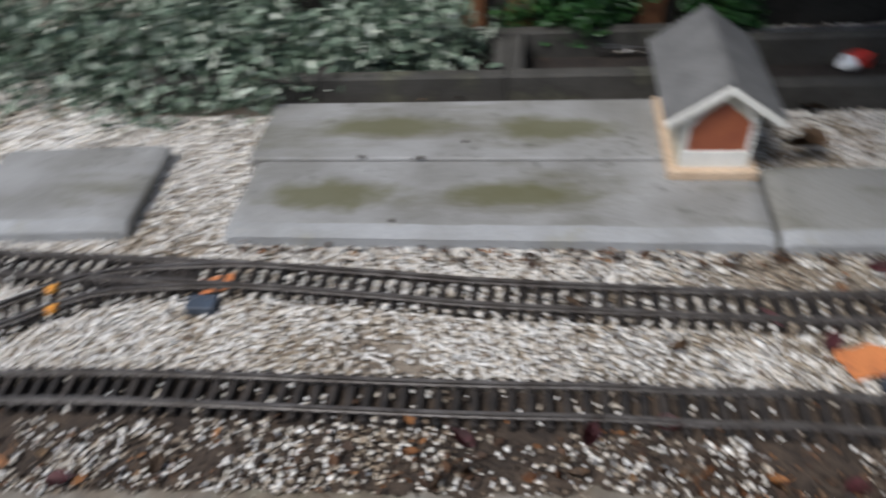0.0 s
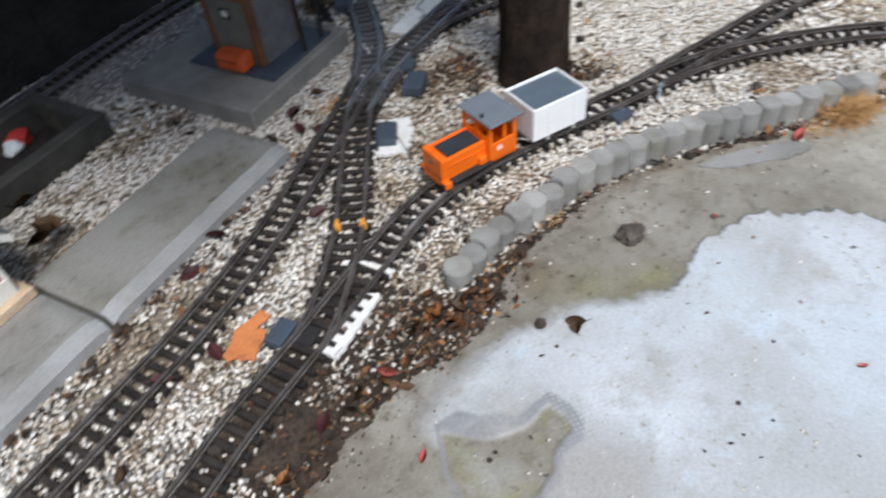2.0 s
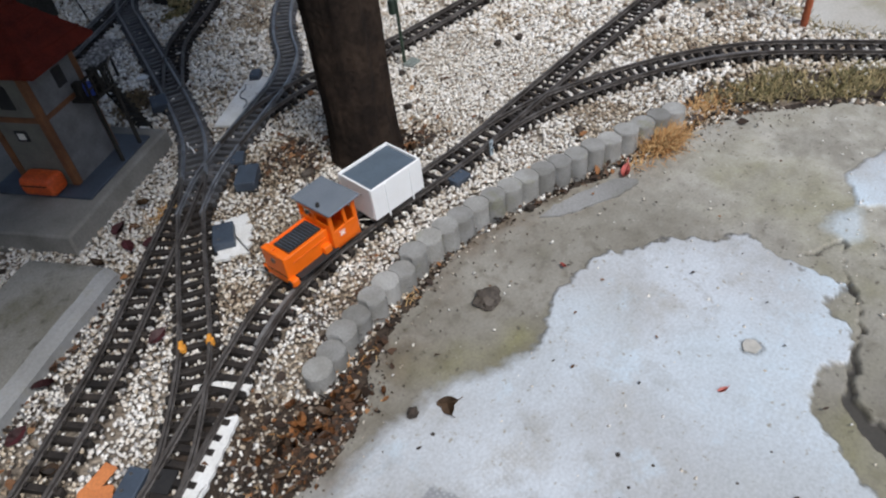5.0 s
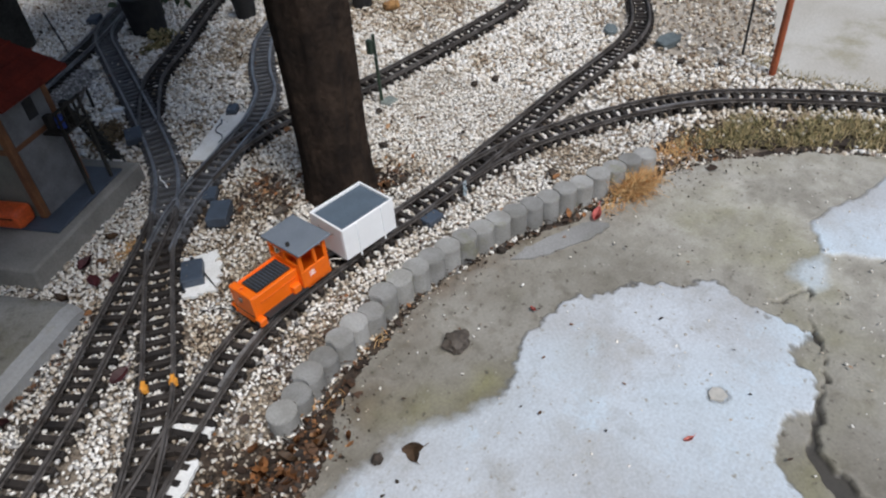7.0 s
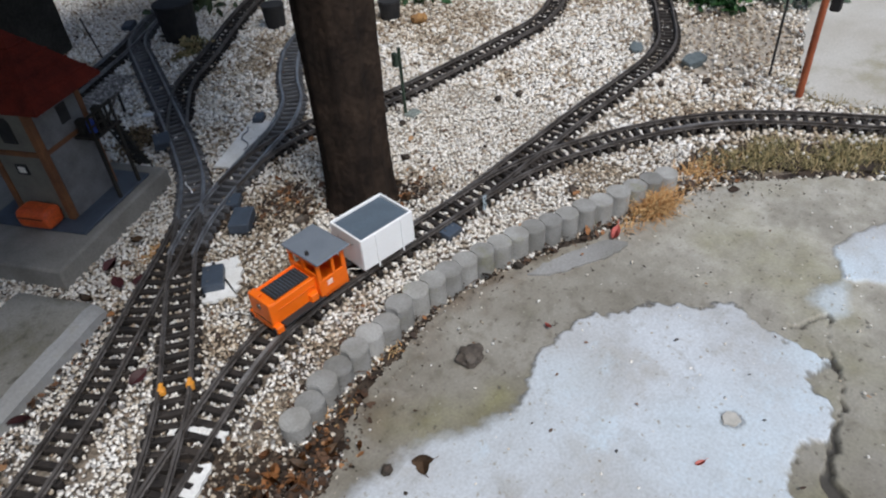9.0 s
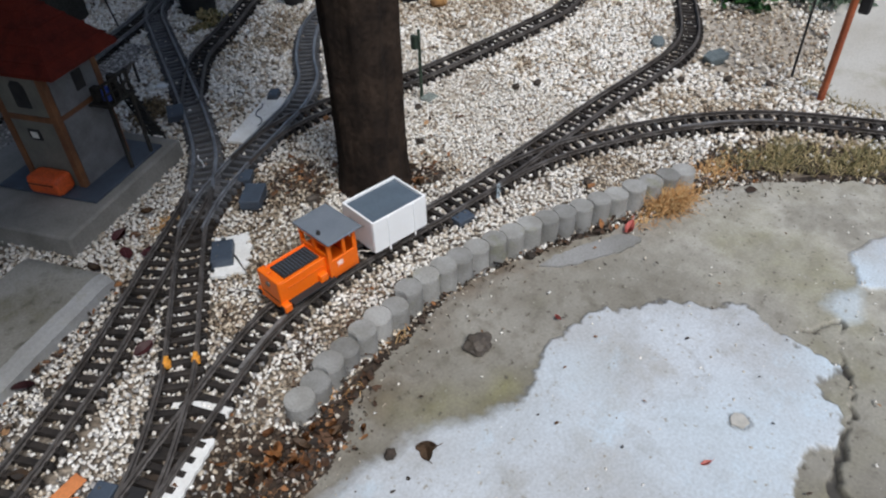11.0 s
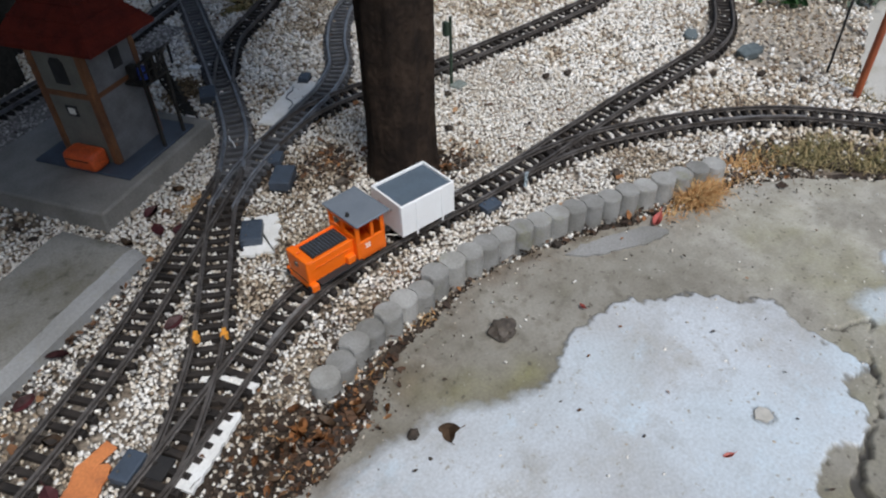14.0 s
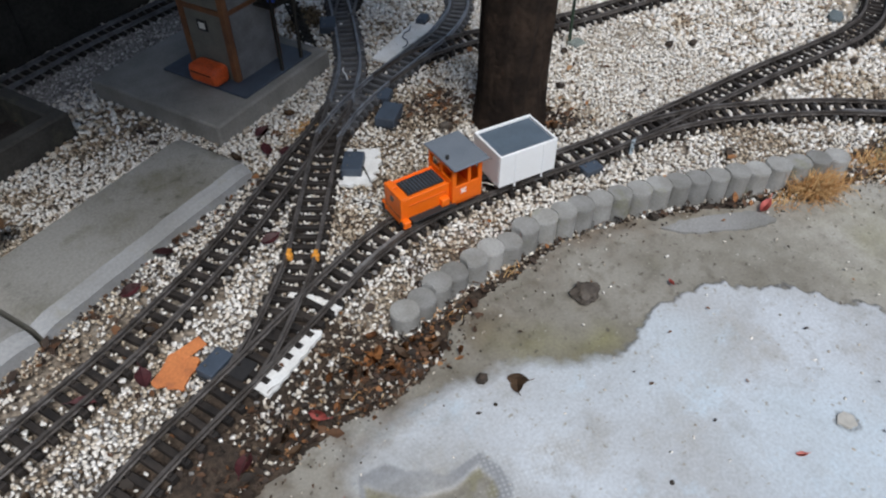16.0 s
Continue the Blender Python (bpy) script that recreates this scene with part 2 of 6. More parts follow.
DARKW = mat("dark_weathered_wood", (0.042, 0.040, 0.036), (0.024, 0.022, 0.020), 0.95, 10, 120, 0.5, detail=0.25, spec=0.15)
FENCE = mat("fence_wood", (0.050, 0.040, 0.031), (0.032, 0.025, 0.020), 0.85, 6, 80, 0.4, detail=0.2, pick="object")
BLUE = mat("blue_plastic", (0.03, 0.07, 0.38), None, 0.45)
REDP = mat("red_plastic", (0.62, 0.05, 0.035), (0.5, 0.04, 0.03), 0.45)
PINK = mat("faded_red_leaf", (0.55, 0.16, 0.13), (0.46, 0.10, 0.09), 0.6)
MAROON = mat("maroon_leaf", (0.10, 0.025, 0.03), (0.07, 0.02, 0.022), 0.55, pick="object")
# Slab concrete made paler and bluer: sky light on the chamfer put into colour.
EDGE_LIT = mat("worn_skylit_edge_concrete", (0.325, 0.333, 0.343), (0.250, 0.252, 0.250), 0.7, 10, 220, 0.25, detail=0.1, spots=(0.27, 0.265, 0.23), spot_scale=12, spot_at=0.62)
RUSTL = mat("rusty_leaf", (0.24, 0.095, 0.026), (0.12, 0.046, 0.016), 0.7, pick="object")
BROWNL = mat("brown_leaf", (0.12, 0.068, 0.034), (0.055, 0.034, 0.02), 0.7, pick="object")
CONE = mat("dark_cone", (0.035, 0.028, 0.022), (0.06, 0.045, 0.035), 0.9, 60, 200, 0.5, pick="object")
STONE = mat("grey_stone", (0.10, 0.083, 0.068), (0.055, 0.045, 0.037), 0.65, 40, 200, 0.5, detail=0.2)
GREENST = mat("green_grey_stone", (0.20, 0.23, 0.21), (0.15, 0.17, 0.16), 0.7, 40, 200, 0.4)
SLATEB = mat("blue_grey_slate", (0.135, 0.165, 0.175), (0.085, 0.105, 0.112), 0.65, 40, 200, 0.4, detail=0.2)
PALEB = mat("pale_blue_tag", (0.45, 0.55, 0.62), (0.30, 0.36, 0.40), 0.5, 60)


def skin_mat():
    """Old yard concrete, its moss and the pale repair skim, blended by three values stored on the mesh."""
    m = bpy.data.materials.new("yard_surface")
    m.use_nodes = True
    nt = m.node_tree
    N, L = nt.nodes.new, nt.links.new
    b = nt.nodes["Principled BSDF"]
    geo = N("ShaderNodeNewGeometry")

    def tex(scale, detail=6.0, rough=0.55):
        n = N("ShaderNodeTexNoise")
        n.inputs["Scale"].default_value, n.inputs["Detail"].default_value, n.inputs["Roughness"].default_value = scale, detail, rough
        L(geo.outputs["Position"], n.inputs["Vector"])
        return n.outputs[0]

    def ranged(x, lo, hi, a=0.0, c=1.0):
        r = N("ShaderNodeMapRange")
        for i, v in enumerate((lo, hi, a, c)):
            r.inputs[i + 1].default_value = v
        L(x, r.inputs[0])
        return r.outputs[0]

    def blend(k, c1, c2):
        x = N("ShaderNodeMix")
        x.data_type = "RGBA"
        L(k, x.inputs[0])
        for i, c in ((6, c1), (7, c2)):
            if isinstance(c, tuple):
                x.inputs[i].default_value = (*c, 1)
            else:
                L(c, x.inputs[i])
        return x.outputs[2]

    def stored(name):
        x = N("ShaderNodeAttribute")
        x.attribute_name = name
        return x.outputs["Fac"]

    old = blend(ranged(tex(6), 0.35, 0.65), (0.295, 0.28, 0.245), (0.195, 0.18, 0.147))
    old = blend(ranged(tex(34), 0.50, 0.72), old, (0.16, 0.145, 0.115))
    old = blend(stored("dry"), old, blend(ranged(tex(23), 0.4, 0.6), (0.48, 0.465, 0.415), (0.36, 0.345, 0.295)))
    old = blend(stored("moss"), old, blend(ranged(tex(15), 0.4, 0.6), (0.235, 0.225, 0.105), (0.165, 0.15, 0.085)))
    # Bluish tones here paint the sky's reflection into the pale skim.
    pale = blend(ranged(tex(4.5), 0.36, 0.64), (0.55, 0.59, 0.635), (0.40, 0.41, 0.42))
    pale = blend(ranged(tex(2.2), 0.48, 0.68), pale, (0.375, 0.37, 0.36))
    pale = blend(ranged(tex(17, 8.0, 0.7), 0.52, 0.70), pale, (0.37, 0.375, 0.375))
    pale = blend(ranged(tex(10, 8.0, 0.7), 0.56, 0.74), pale, (0.52, 0.62, 0.70))
    pale = blend(ranged(tex(7.3, 10.0, 0.75), 0.52, 0.68), pale, (0.40, 0.395, 0.38))
    pale = blend(stored("blue"), pale, (0.56, 0.655, 0.735))
    pale = blend(ranged(tex(95, 3.0), 0.64, 0.74), pale, (0.30, 0.28, 0.24))
    old = blend(ranged(tex(80, 3.0), 0.62, 0.72), old, (0.10, 0.088, 0.068))
    old = blend(ranged(tex(120, 2.0), 0.68, 0.76), old, (0.42, 0.40, 0.36))
    col = blend(stored("skim"), old, pale)
    col = blend(stored("damp"), col, (0.235, 0.245, 0.26))
    col = blend(stored("mud"), col, blend(ranged(tex(40), 0.4, 0.6), (0.165, 0.128, 0.094), (0.095, 0.072, 0.053)))
    # Dark crack and flake outline, with the skim edge's shadow painted in.
    col = blend(stored("rim"), col, (0.055, 0.05, 0.042))
    weave = None
    for turn in (20, 110):
        mp, w = N("ShaderNodeMapping"), N("ShaderNodeTexWave")
        mp.inputs["Rotation"].default_value = (0, 0, radians(turn))
        w.inputs["Scale"].default_value, w.inputs["Distortion"].default_value = 50.0, 0.6
        L(geo.outputs["Position"], mp.inputs["Vector"]), L(mp.outputs[0], w.inputs["Vector"])
        x = N("ShaderNodeMath")
        x.operation = "MULTIPLY"
        L(w.outputs["Fac"], x.inputs[0])
        if weave is None:
            L(stored("weave"), x.inputs[1])
        else:
            L(weave, x.inputs[1])
        weave = x.outputs[0]
    col = blend(weave, col, (0.66, 0.69, 0.71))
    h = N("ShaderNodeHueSaturation")
    L(col, h.inputs["Color"])
    L(ranged(tex(210, 4), 0.3, 0.7, 0.88, 1.12), h.inputs["Value"])
    L(h.outputs[0], b.inputs["Base Color"])
    L(ranged(tex(9), 0.35, 0.65, 0.38, 0.6), b.inputs["Roughness"])
    bp = N("ShaderNodeBump")
    bp.inputs["Strength"].default_value, bp.inputs["Distance"].default_value = 0.35, 0.0015
    L(tex(160, 5), bp.inputs["Height"])
    L(bp.outputs[0], b.inputs["Normal"])
    return m


SKIN = skin_mat()


def mossy(m, colour, patches):
    """Long soft patches of moss, each at a place on the platform with its half length and half width."""
    nt = m.node_tree
    N, L = nt.nodes.new, nt.links.new
    b = nt.nodes["Principled BSDF"]
    out = b.inputs["Base Color"].links[0].from_socket
    geo, n = N("ShaderNodeNewGeometry"), N("ShaderNodeTexNoise")
    n.inputs["Scale"].default_value, n.inputs["Detail"].default_value, n.inputs["Roughness"].default_value = 26.0, 8.0, 0.75
    L(geo.outputs["Position"], n.inputs["Vector"])
    for u, v, ru, rv in patches:
        mp, ln, r, ml, mx = N("ShaderNodeMapping"), N("ShaderNodeVectorMath"), N("ShaderNodeMapRange"), N("ShaderNodeMath"), N("ShaderNodeMix")
        mp.vector_type, ln.operation, ml.operation, mx.data_type = "TEXTURE", "LENGTH", "MULTIPLY_ADD", "RGBA"
        mp.inputs["Location"].default_value = (*uv(u, v), 0.03)
        mp.inputs["Rotation"].default_value, mp.inputs["Scale"].default_value = (0, 0, radians(TURN)), (ru, rv, 1)
        L(geo.outputs["Position"], mp.inputs["Vector"]), L(mp.outputs[0], ln.inputs[0])
        L(n.outputs[0], ml.inputs[0])
        ml.inputs[1].default_value = -1.6
        L(ln.outputs["Value"], ml.inputs[2])
        r.inputs[1].default_value, r.inputs[2].default_value, r.inputs[3].default_value, r.inputs[4].default_value = -0.35, 0.20, 0.85, 0.0
        L(ml.outputs[0], r.inputs[0]), L(r.outputs[0], mx.inputs[0]), L(out, mx.inputs[6])
        mx.inputs[7].default_value = (*colour, 1)
        out = mx.outputs[2]
    L(out, b.inputs["Base Color"])


# ---- mesh helpers ----
def mesh(name, bm, material, smooth=False):
    me = bpy.data.meshes.new(name)
    bmesh.ops.recalc_face_normals(bm, faces=bm.faces)
    bm.to_mesh(me)
    bm.free()
    me.materials.append(material)
    if smooth:
        for p in me.polygons:
            p.use_smooth = True
    return me


def thing(name, m, label, category, group="", kind=""):
    ob = new(name)
    ob.empty_display_size = 0.02
    ob.matrix_world = m
    return tagged(ob, label, category, group, kind)


def part(name, bm, material, parent, label="", smooth=False, at=None):
    ob = new(name, mesh(name, bm, material, smooth))
    ob.parent = parent
    if at is not None:
        ob.matrix_basis = at
    return tagged(ob, label)


def solo(name, bm, material, label, category, group="", kind="", m=None, smooth=False):
    ob = new(name, mesh(name, bm, material, smooth))
    if m is not None:
        ob.matrix_world = m
    return tagged(ob, label, category, group, kind)


def box(sx, sy, sz, c=(0, 0, 0), bevel=0.0, bm=None, seg=1):
    """A box of that size with the centre of its base at c."""
    own = bmesh.new()
    bmesh.ops.create_cube(own, size=1.0)
    bmesh.ops.scale(own, vec=(sx, sy, sz), verts=own.verts)
    if bevel:
        bmesh.ops.bevel(own, geom=own.edges[:], offset=bevel, segments=seg, affect="EDGES", profile=0.5)
    bmesh.ops.translate(own, vec=(c[0], c[1], c[2] + sz / 2), verts=own.verts)
    return join(bm, own)


def join(bm, own):
    if bm is None:
        return own
    me = bpy.data.meshes.new("scratch")
    own.to_mesh(me)
    own.free()
    bm.from_mesh(me)
    bpy.data.meshes.remove(me)
    return bm


def cyl(r1, r2, h, c=(0, 0, 0), n=16, axis="z", bm=None, bevel=0.0):
    own = bmesh.new()
    bmesh.ops.create_cone(own, cap_ends=True, segments=n, radius1=r1, radius2=r2, depth=h)
    if bevel:
        bmesh.ops.bevel(own, geom=[e for e in own.edges if abs(e.verts[0].co.z - e.verts[1].co.z) < 1e-6], offset=bevel, segments=2, affect="EDGES")
    bmesh.ops.translate(own, vec=(0, 0, h / 2), verts=own.verts)
    if axis == "x":
        bmesh.ops.rotate(own, matrix=Matrix.Rotation(radians(90), 3, "Y"), verts=own.verts)
    if axis == "y":
        bmesh.ops.rotate(own, matrix=Matrix.Rotation(radians(-90), 3, "X"), verts=own.verts)
    bmesh.ops.translate(own, vec=c, verts=own.verts)
    return join(bm, own)


def prism(outline, z0, z1, bevel=0.0, bm=None):
    """An upright solid over a ground outline."""
    own = bmesh.new()
    f = own.faces.new([own.verts.new((x, y, z0)) for x, y in outline])
    top = bmesh.ops.extrude_face_region(own, geom=[f])
    bmesh.ops.translate(own, vec=(0, 0, z1 - z0), verts=[v for v in top["geom"] if isinstance(v, bmesh.types.BMVert)])
    bmesh.ops.recalc_face_normals(own, faces=own.faces)
    if bevel:
        bmesh.ops.bevel(own, geom=[e for e in own.edges if all(v.co.z > z1 - 1e-6 for v in e.verts)], offset=bevel, segments=2, affect="EDGES")
    return join(bm, own)


def profile_y(outline, y0, y1, bm=None):
    """A solid with an outline in x and z, from y0 to y1."""
    own = bmesh.new()
    f = own.faces.new([own.verts.new((x, y0, z)) for x, z in outline])
    top = bmesh.ops.extrude_face_region(own, geom=[f])
    bmesh.ops.translate(own, vec=(0, y1 - y0, 0), verts=[v for v in top["geom"] if isinstance(v, bmesh.types.BMVert)])
    bmesh.ops.recalc_face_normals(own, faces=own.faces)
    return join(bm, own)


def spline(pts, step=0.012):
    """A smooth line through the points, at even steps."""
    p = [np.array(q, float) for q in pts]
    p = [2 * p[0] - p[1], *p, 2 * p[-1] - p[-2]]
    dense = []
    for a, b, c, d in zip(p, p[1:], p[2:], p[3:]):
        for t in np.linspace(0, 1, 24, endpoint=False):
            dense.append(0.5 * (2 * b + (c - a) * t + (2 * a - 5 * b + 4 * c - d) * t * t + (3 * b - a - 3 * c + d) * t ** 3))
    dense.append(p[-2])
    dense = np.array(dense)
    s = np.concatenate([[0], np.cumsum(np.linalg.norm(np.diff(dense, axis=0), axis=1))])
    at = np.arange(0, s[-1], step)
    return np.stack([np.interp(at, s, dense[:, i]) for i in range(dense.shape[1])], 1)


def tube(pts, r, n=6, bm=None, r2=None):
    """A round bar along 3D points."""
    own = bmesh.new()
    pts = [Vector(p) for p in pts]
    rings = []
    for i, p in enumerate(pts):
        d = (pts[min(i + 1, len(pts) - 1)] - pts[max(i - 1, 0)]).normalized()
        a = d.cross(Vector((0, 0, 1)) if abs(d.z) < 0.9 else Vector((1, 0, 0))).normalized()
        b = d.cross(a)
        rr = r if r2 is None else r + (r2 - r) * i / (len(pts) - 1)
        rings.append([own.verts.new(p + (a * math.cos(k * 2 * math.pi / n) + b * math.sin(k * 2 * math.pi / n)) * rr) for k in range(n)])
    for q, w in zip(rings, rings[1:]):
        for k in range(n):
            own.faces.new((q[k], q[(k + 1) % n], w[(k + 1) % n], w[k]))
    own.faces.new(rings[0]), own.faces.new(rings[-1])
    return join(bm, own)


def inside(px, py, poly):
    """Which points lie in a polygon."""
    hit = np.zeros(len(px), bool)
    for (x0, y0), (x1, y1) in zip(poly, np.roll(poly, -1, axis=0)):
        cross = ((y0 > py) != (y1 > py)) & (px < (x1 - x0) * (py - y0) / ((y1 - y0) or 1e-9) + x0)
        hit ^= cross
    return hit


def raw(name, verts, faces, material, label, category, kind="", smooth=False):
    """One object from arrays of corners and of faces that all have as many corners."""
    me = bpy.data.meshes.new(name)
    me.vertices.add(len(verts)), me.loops.add(faces.size), me.polygons.add(len(faces))
    me.vertices.foreach_set("co", verts.astype(np.float32).ravel())
    me.loops.foreach_set("vertex_index", faces.astype(np.int32).ravel())
    me.polygons.foreach_set("loop_start", np.arange(0, faces.size, faces.shape[1], dtype=np.int32))
    me.update(calc_edges=True)
    me.materials.append(material)
    if smooth:
        me.polygons.foreach_set("use_smooth", np.ones(len(faces), bool))
    return tagged(new(name, me), label, category, "", kind)


def scatter_solid(px, py, pz, size, rng, flat=0.7):
    """Angular chips: a shaken, tapered block at every place."""
    v = np.array([(-1, -1, -1), (1, -1, -1), (1, 1, -1), (-1, 1, -1), (-1, -1, 1), (1, -1, 1), (1, 1, 1), (-1, 1, 1)]) * 0.62
    f = np.array([(0, 3, 2, 1), (4, 5, 6, 7), (0, 1, 5, 4), (1, 2, 6, 5), (2, 3, 7, 6), (3, 0, 4, 7)])
    n = len(px)
    V = v[None] * (1 + rng.uniform(-0.42, 0.30, (n, 8, 3)))
    V = V * np.stack([rng.uniform(0.8, 1.6, n), rng.uniform(0.6, 1.05, n), rng.uniform(0.45, 0.8, n) * flat / 0.7], 1)[:, None]
    a, b = rng.uniform(0, 2 * np.pi, n), rng.normal(0, 0.45, n)
    x, z = V[..., 0] * np.cos(b)[:, None] - V[..., 2] * np.sin(b)[:, None], V[..., 0] * np.sin(b)[:, None] + V[..., 2] * np.cos(b)[:, None]
    V = np.stack([x * np.cos(a)[:, None] - V[..., 1] * np.sin(a)[:, None], x * np.sin(a)[:, None] + V[..., 1] * np.cos(a)[:, None], z], -1)
    V = V * size[:, None, None] * 0.5 + np.stack([px, py, pz], 1)[:, None]
    return V.reshape(-1, 3), (f[None] + 8 * np.arange(n)[:, None, None]).reshape(-1, 4)


def scatter_leaves(px, py, pz, size, rng, tilt=0.7, width=0.45):
    """Small bent leaves: two quads folded along the rib."""
    v = np.array([(-1, 0, 0), (-0.3, width, 0.18), (0.45, width * 0.8, 0.12), (1, 0, -0.08), (0.45, -width * 0.8, 0.12), (-0.3, -width, 0.18)])
    f = np.array([(0, 3, 2, 1), (0, 5, 4, 3)])
    n = len(px)
    V = v[None] * (1 + rng.uniform(-0.2, 0.2, (n, 6, 1))) * size[:, None, None] * 0.5
    a, b, c = rng.uniform(0, 2 * np.pi, n)[:, None], rng.normal(0, tilt, n)[:, None], rng.normal(0, tilt, n)[:, None]
    x, y, z = V[..., 0], V[..., 1], V[..., 2]
    y, z = y * np.cos(c) - z * np.sin(c), y * np.sin(c) + z * np.cos(c)
    x, z = x * np.cos(b) - z * np.sin(b), x * np.sin(b) + z * np.cos(b)
    V = np.stack([x * np.cos(a) - y * np.sin(a), x * np.sin(a) + y * np.cos(a), z], -1) + np.stack([px, py, pz], 1)[:, None]
    return V.reshape(-1, 3), (f[None] + 6 * np.arange(n)[:, None, None]).reshape(-1, 4)


def blades(px, py, pz, length, rng, lean=0.8, w=0.0011):
    """Grass blades and straw: bent strips of two quads."""
    n = len(px)
    a, t = rng.uniform(0, 2 * np.pi, n), np.abs(rng.normal(lean, 0.35, n))
    d = np.stack([np.cos(a), np.sin(a)], 1)
    s = np.stack([-d[:, 1], d[:, 0]], 1) * w
    V = np.zeros((n, 6, 3))
    for i, k in enumerate((0.0, 0.55, 1.0)):
        r, h = length * k * np.sin(t * (0.5 + 0.5 * k)), length * k * np.cos(t * (0.5 + 0.5 * k))
        for j, q in enumerate((1, -1)):
            V[:, 2 * i + j, :2] = np.stack([px, py], 1) + d * r[:, None] + q * s * (1 - 0.7 * k)
            V[:, 2 * i + j, 2] = pz + h
    f = np.array([(0, 1, 3, 2), (2, 3, 5, 4)])
    return V.reshape(-1, 3), (f[None] + 6 * np.arange(n)[:, None, None]).reshape(-1, 4)


# ---- plan: the platform's own axes, u along its front edge, v away from it ----
TURN = 22.2
CU, SU = math.cos(radians(TURN)), math.sin(radians(TURN))


def uv(u, v):
    return 0.164 + u * CU - v * SU, 0.965 + u * SU + v * CU


def uv_pose(u, v, z=0.0, turn=0.0):
    return pose(*uv(u, v), z, 0, 0, TURN + turn)


YARD_EDGE = [(-2.2, -0.55), (-1.2, -0.13), (-0.613, 0.155), (-0.414, 0.253), (-0.04, 0.43), (0.063, 0.488), (0.202, 0.532), (0.318, 0.566),
             (0.42, 0.585), (0.50, 0.572), (0.60, 0.592), (0.665, 0.632), (0.85, 0.655), (0.985, 0.643), (1.093, 0.600), (1.243, 0.520),
             (1.431, 0.445), (1.541, 0.365), (1.655, 0.21), (1.72, 0.02), (1.75, -0.2), (1.77, -0.5), (1.78, -1.0), (1.79, -1.6), (1.8, -2.2)]
PATH_EDGE = [(2.02, -2.2), (2.02, -1.6), (2.02, -1.0), (2.015, -0.5), (2.01, -0.2), (2.0, 0.05), (1.985, 0.2), (1.972, 0.345), (2.08, 0.405), (2.28, 0.455), (2.7, 0.54), (3.3, 0.60), (4.4, 0.7), (4.4, -2.2)]
yard_line = spline(YARD_EDGE, 0.01)
yard_poly = np.vstack([yard_line, [(1.8, -2.2), (-2.2, -2.2)]])
path_poly = np.vstack([spline(PATH_EDGE[:-1], 0.03), [(4.4, -2.2)]])

mossy(SLAB, (0.108, 0.104, 0.050), [(-0.66, 0.305, 0.18, 0.045), (-0.34, 0.295, 0.15, 0.050), (-0.72, 0.095, 0.15, 0.050), (-0.40, 0.100, 0.15, 0.040)])

def ragged(poly, shake):
    """The outline with a broken edge."""
    return [(x + shake * noise.noise((x * 30, y * 30, 1)) + shake * 0.6 * noise.noise((x * 90, y * 90, 1)), y + shake * noise.noise((x * 30, y * 30, 6)) + shake * 0.6 * noise.noise((x * 90, y * 90, 6))) for x, y in poly]


# ---- ground ----
bm = bmesh.new()
bmesh.ops.create_grid(bm, x_segments=2, y_segments=2, size=150.0)
solo("ground", bm, BED, "dirty gravel bed of the garden", "ground", kind="structure", m=pose(0, 0, -0.014))


solo("gravel_base", prism(ragged(spline([(1.15, 0.86), (1.45, 0.80), (1.75, 0.50), (1.95, 0.42), (2.6, 0.60), (3.0, 1.2), (2.6, 2.6), (1.75, 2.75), (1.35, 2.45), (1.20, 2.10), (1.18, 1.50), (1.15, 1.10), (1.15, 0.86)], 0.03)[:-1], 0.03), -0.03, -0.0115), BEDP, "pale packed grit under the open gravel", "grit", kind="structure")


PATCH = [(0.30, -0.40), (0.24, -0.15), (0.22, 0.10), (0.255, 0.26), (0.30, 0.335), (0.36, 0.360), (0.43, 0.376), (0.482, 0.392), (0.503, 0.418), (0.492, 0.440), (0.462, 0.463), (0.425, 0.476), (0.39, 0.488), (0.395, 0.520), (0.45, 0.551), (0.53, 0.556), (0.592, 0.550), (0.66, 0.530), (0.70, 0.505), (0.749, 0.464), (0.799, 0.441), (0.83, 0.443), (0.865, 0.456),
         (0.93, 0.470), (0.985, 0.462), (1.045, 0.437), (1.10, 0.385), (1.151, 0.312), (1.18, 0.262), (1.170, 0.225), (1.155, 0.186), (1.139, 0.150), (1.141, 0.108),
         (1.098, 0.125), (1.068, 0.114), (1.052, 0.079), (1.000, 0.070), (0.975, 0.098), (0.945, 0.092), (0.890, 0.086), (0.82, 0.02), (0.70, -0.25), (0.50, -0.38)]
CHIP = [(0.945, 0.192), (0.960, 0.199), (0.972, 0.187), (0.962, 0.172), (0.948, 0.177)]

solo("pavement_yard", prism(ragged(yard_poly, 0.010), -0.04, -0.0100), YARD, "weathered grey-brown concrete yard stained with algae", "concrete", kind="structure")
solo("pavement_path", prism(ragged(path_poly, 0.014), -0.03, 0.001), PATHC, "pale concrete path beyond the railway", "concrete", kind="structure")
solo("concrete_flake", prism([(0.958 + 0.95 * (x - 0.958), 0.186 + 0.95 * (y - 0.186)) for x, y in ragged(spline(CHIP + CHIP[:1], 0.002)[:-1], 0.006)], 0.0045, 0.0082, 0.0008), PATHC, "loose pale flake lying on the pale concrete", "flake")
PATCH_B = [(1.415, 0.172), (1.47, 0.150), (1.54, 0.115), (1.64, 0.082), (1.66, -0.15), (1.42, -0.15), (1.375, 0.045), (1.362, 0.078), (1.346, 0.130), (1.385, 0.150)]
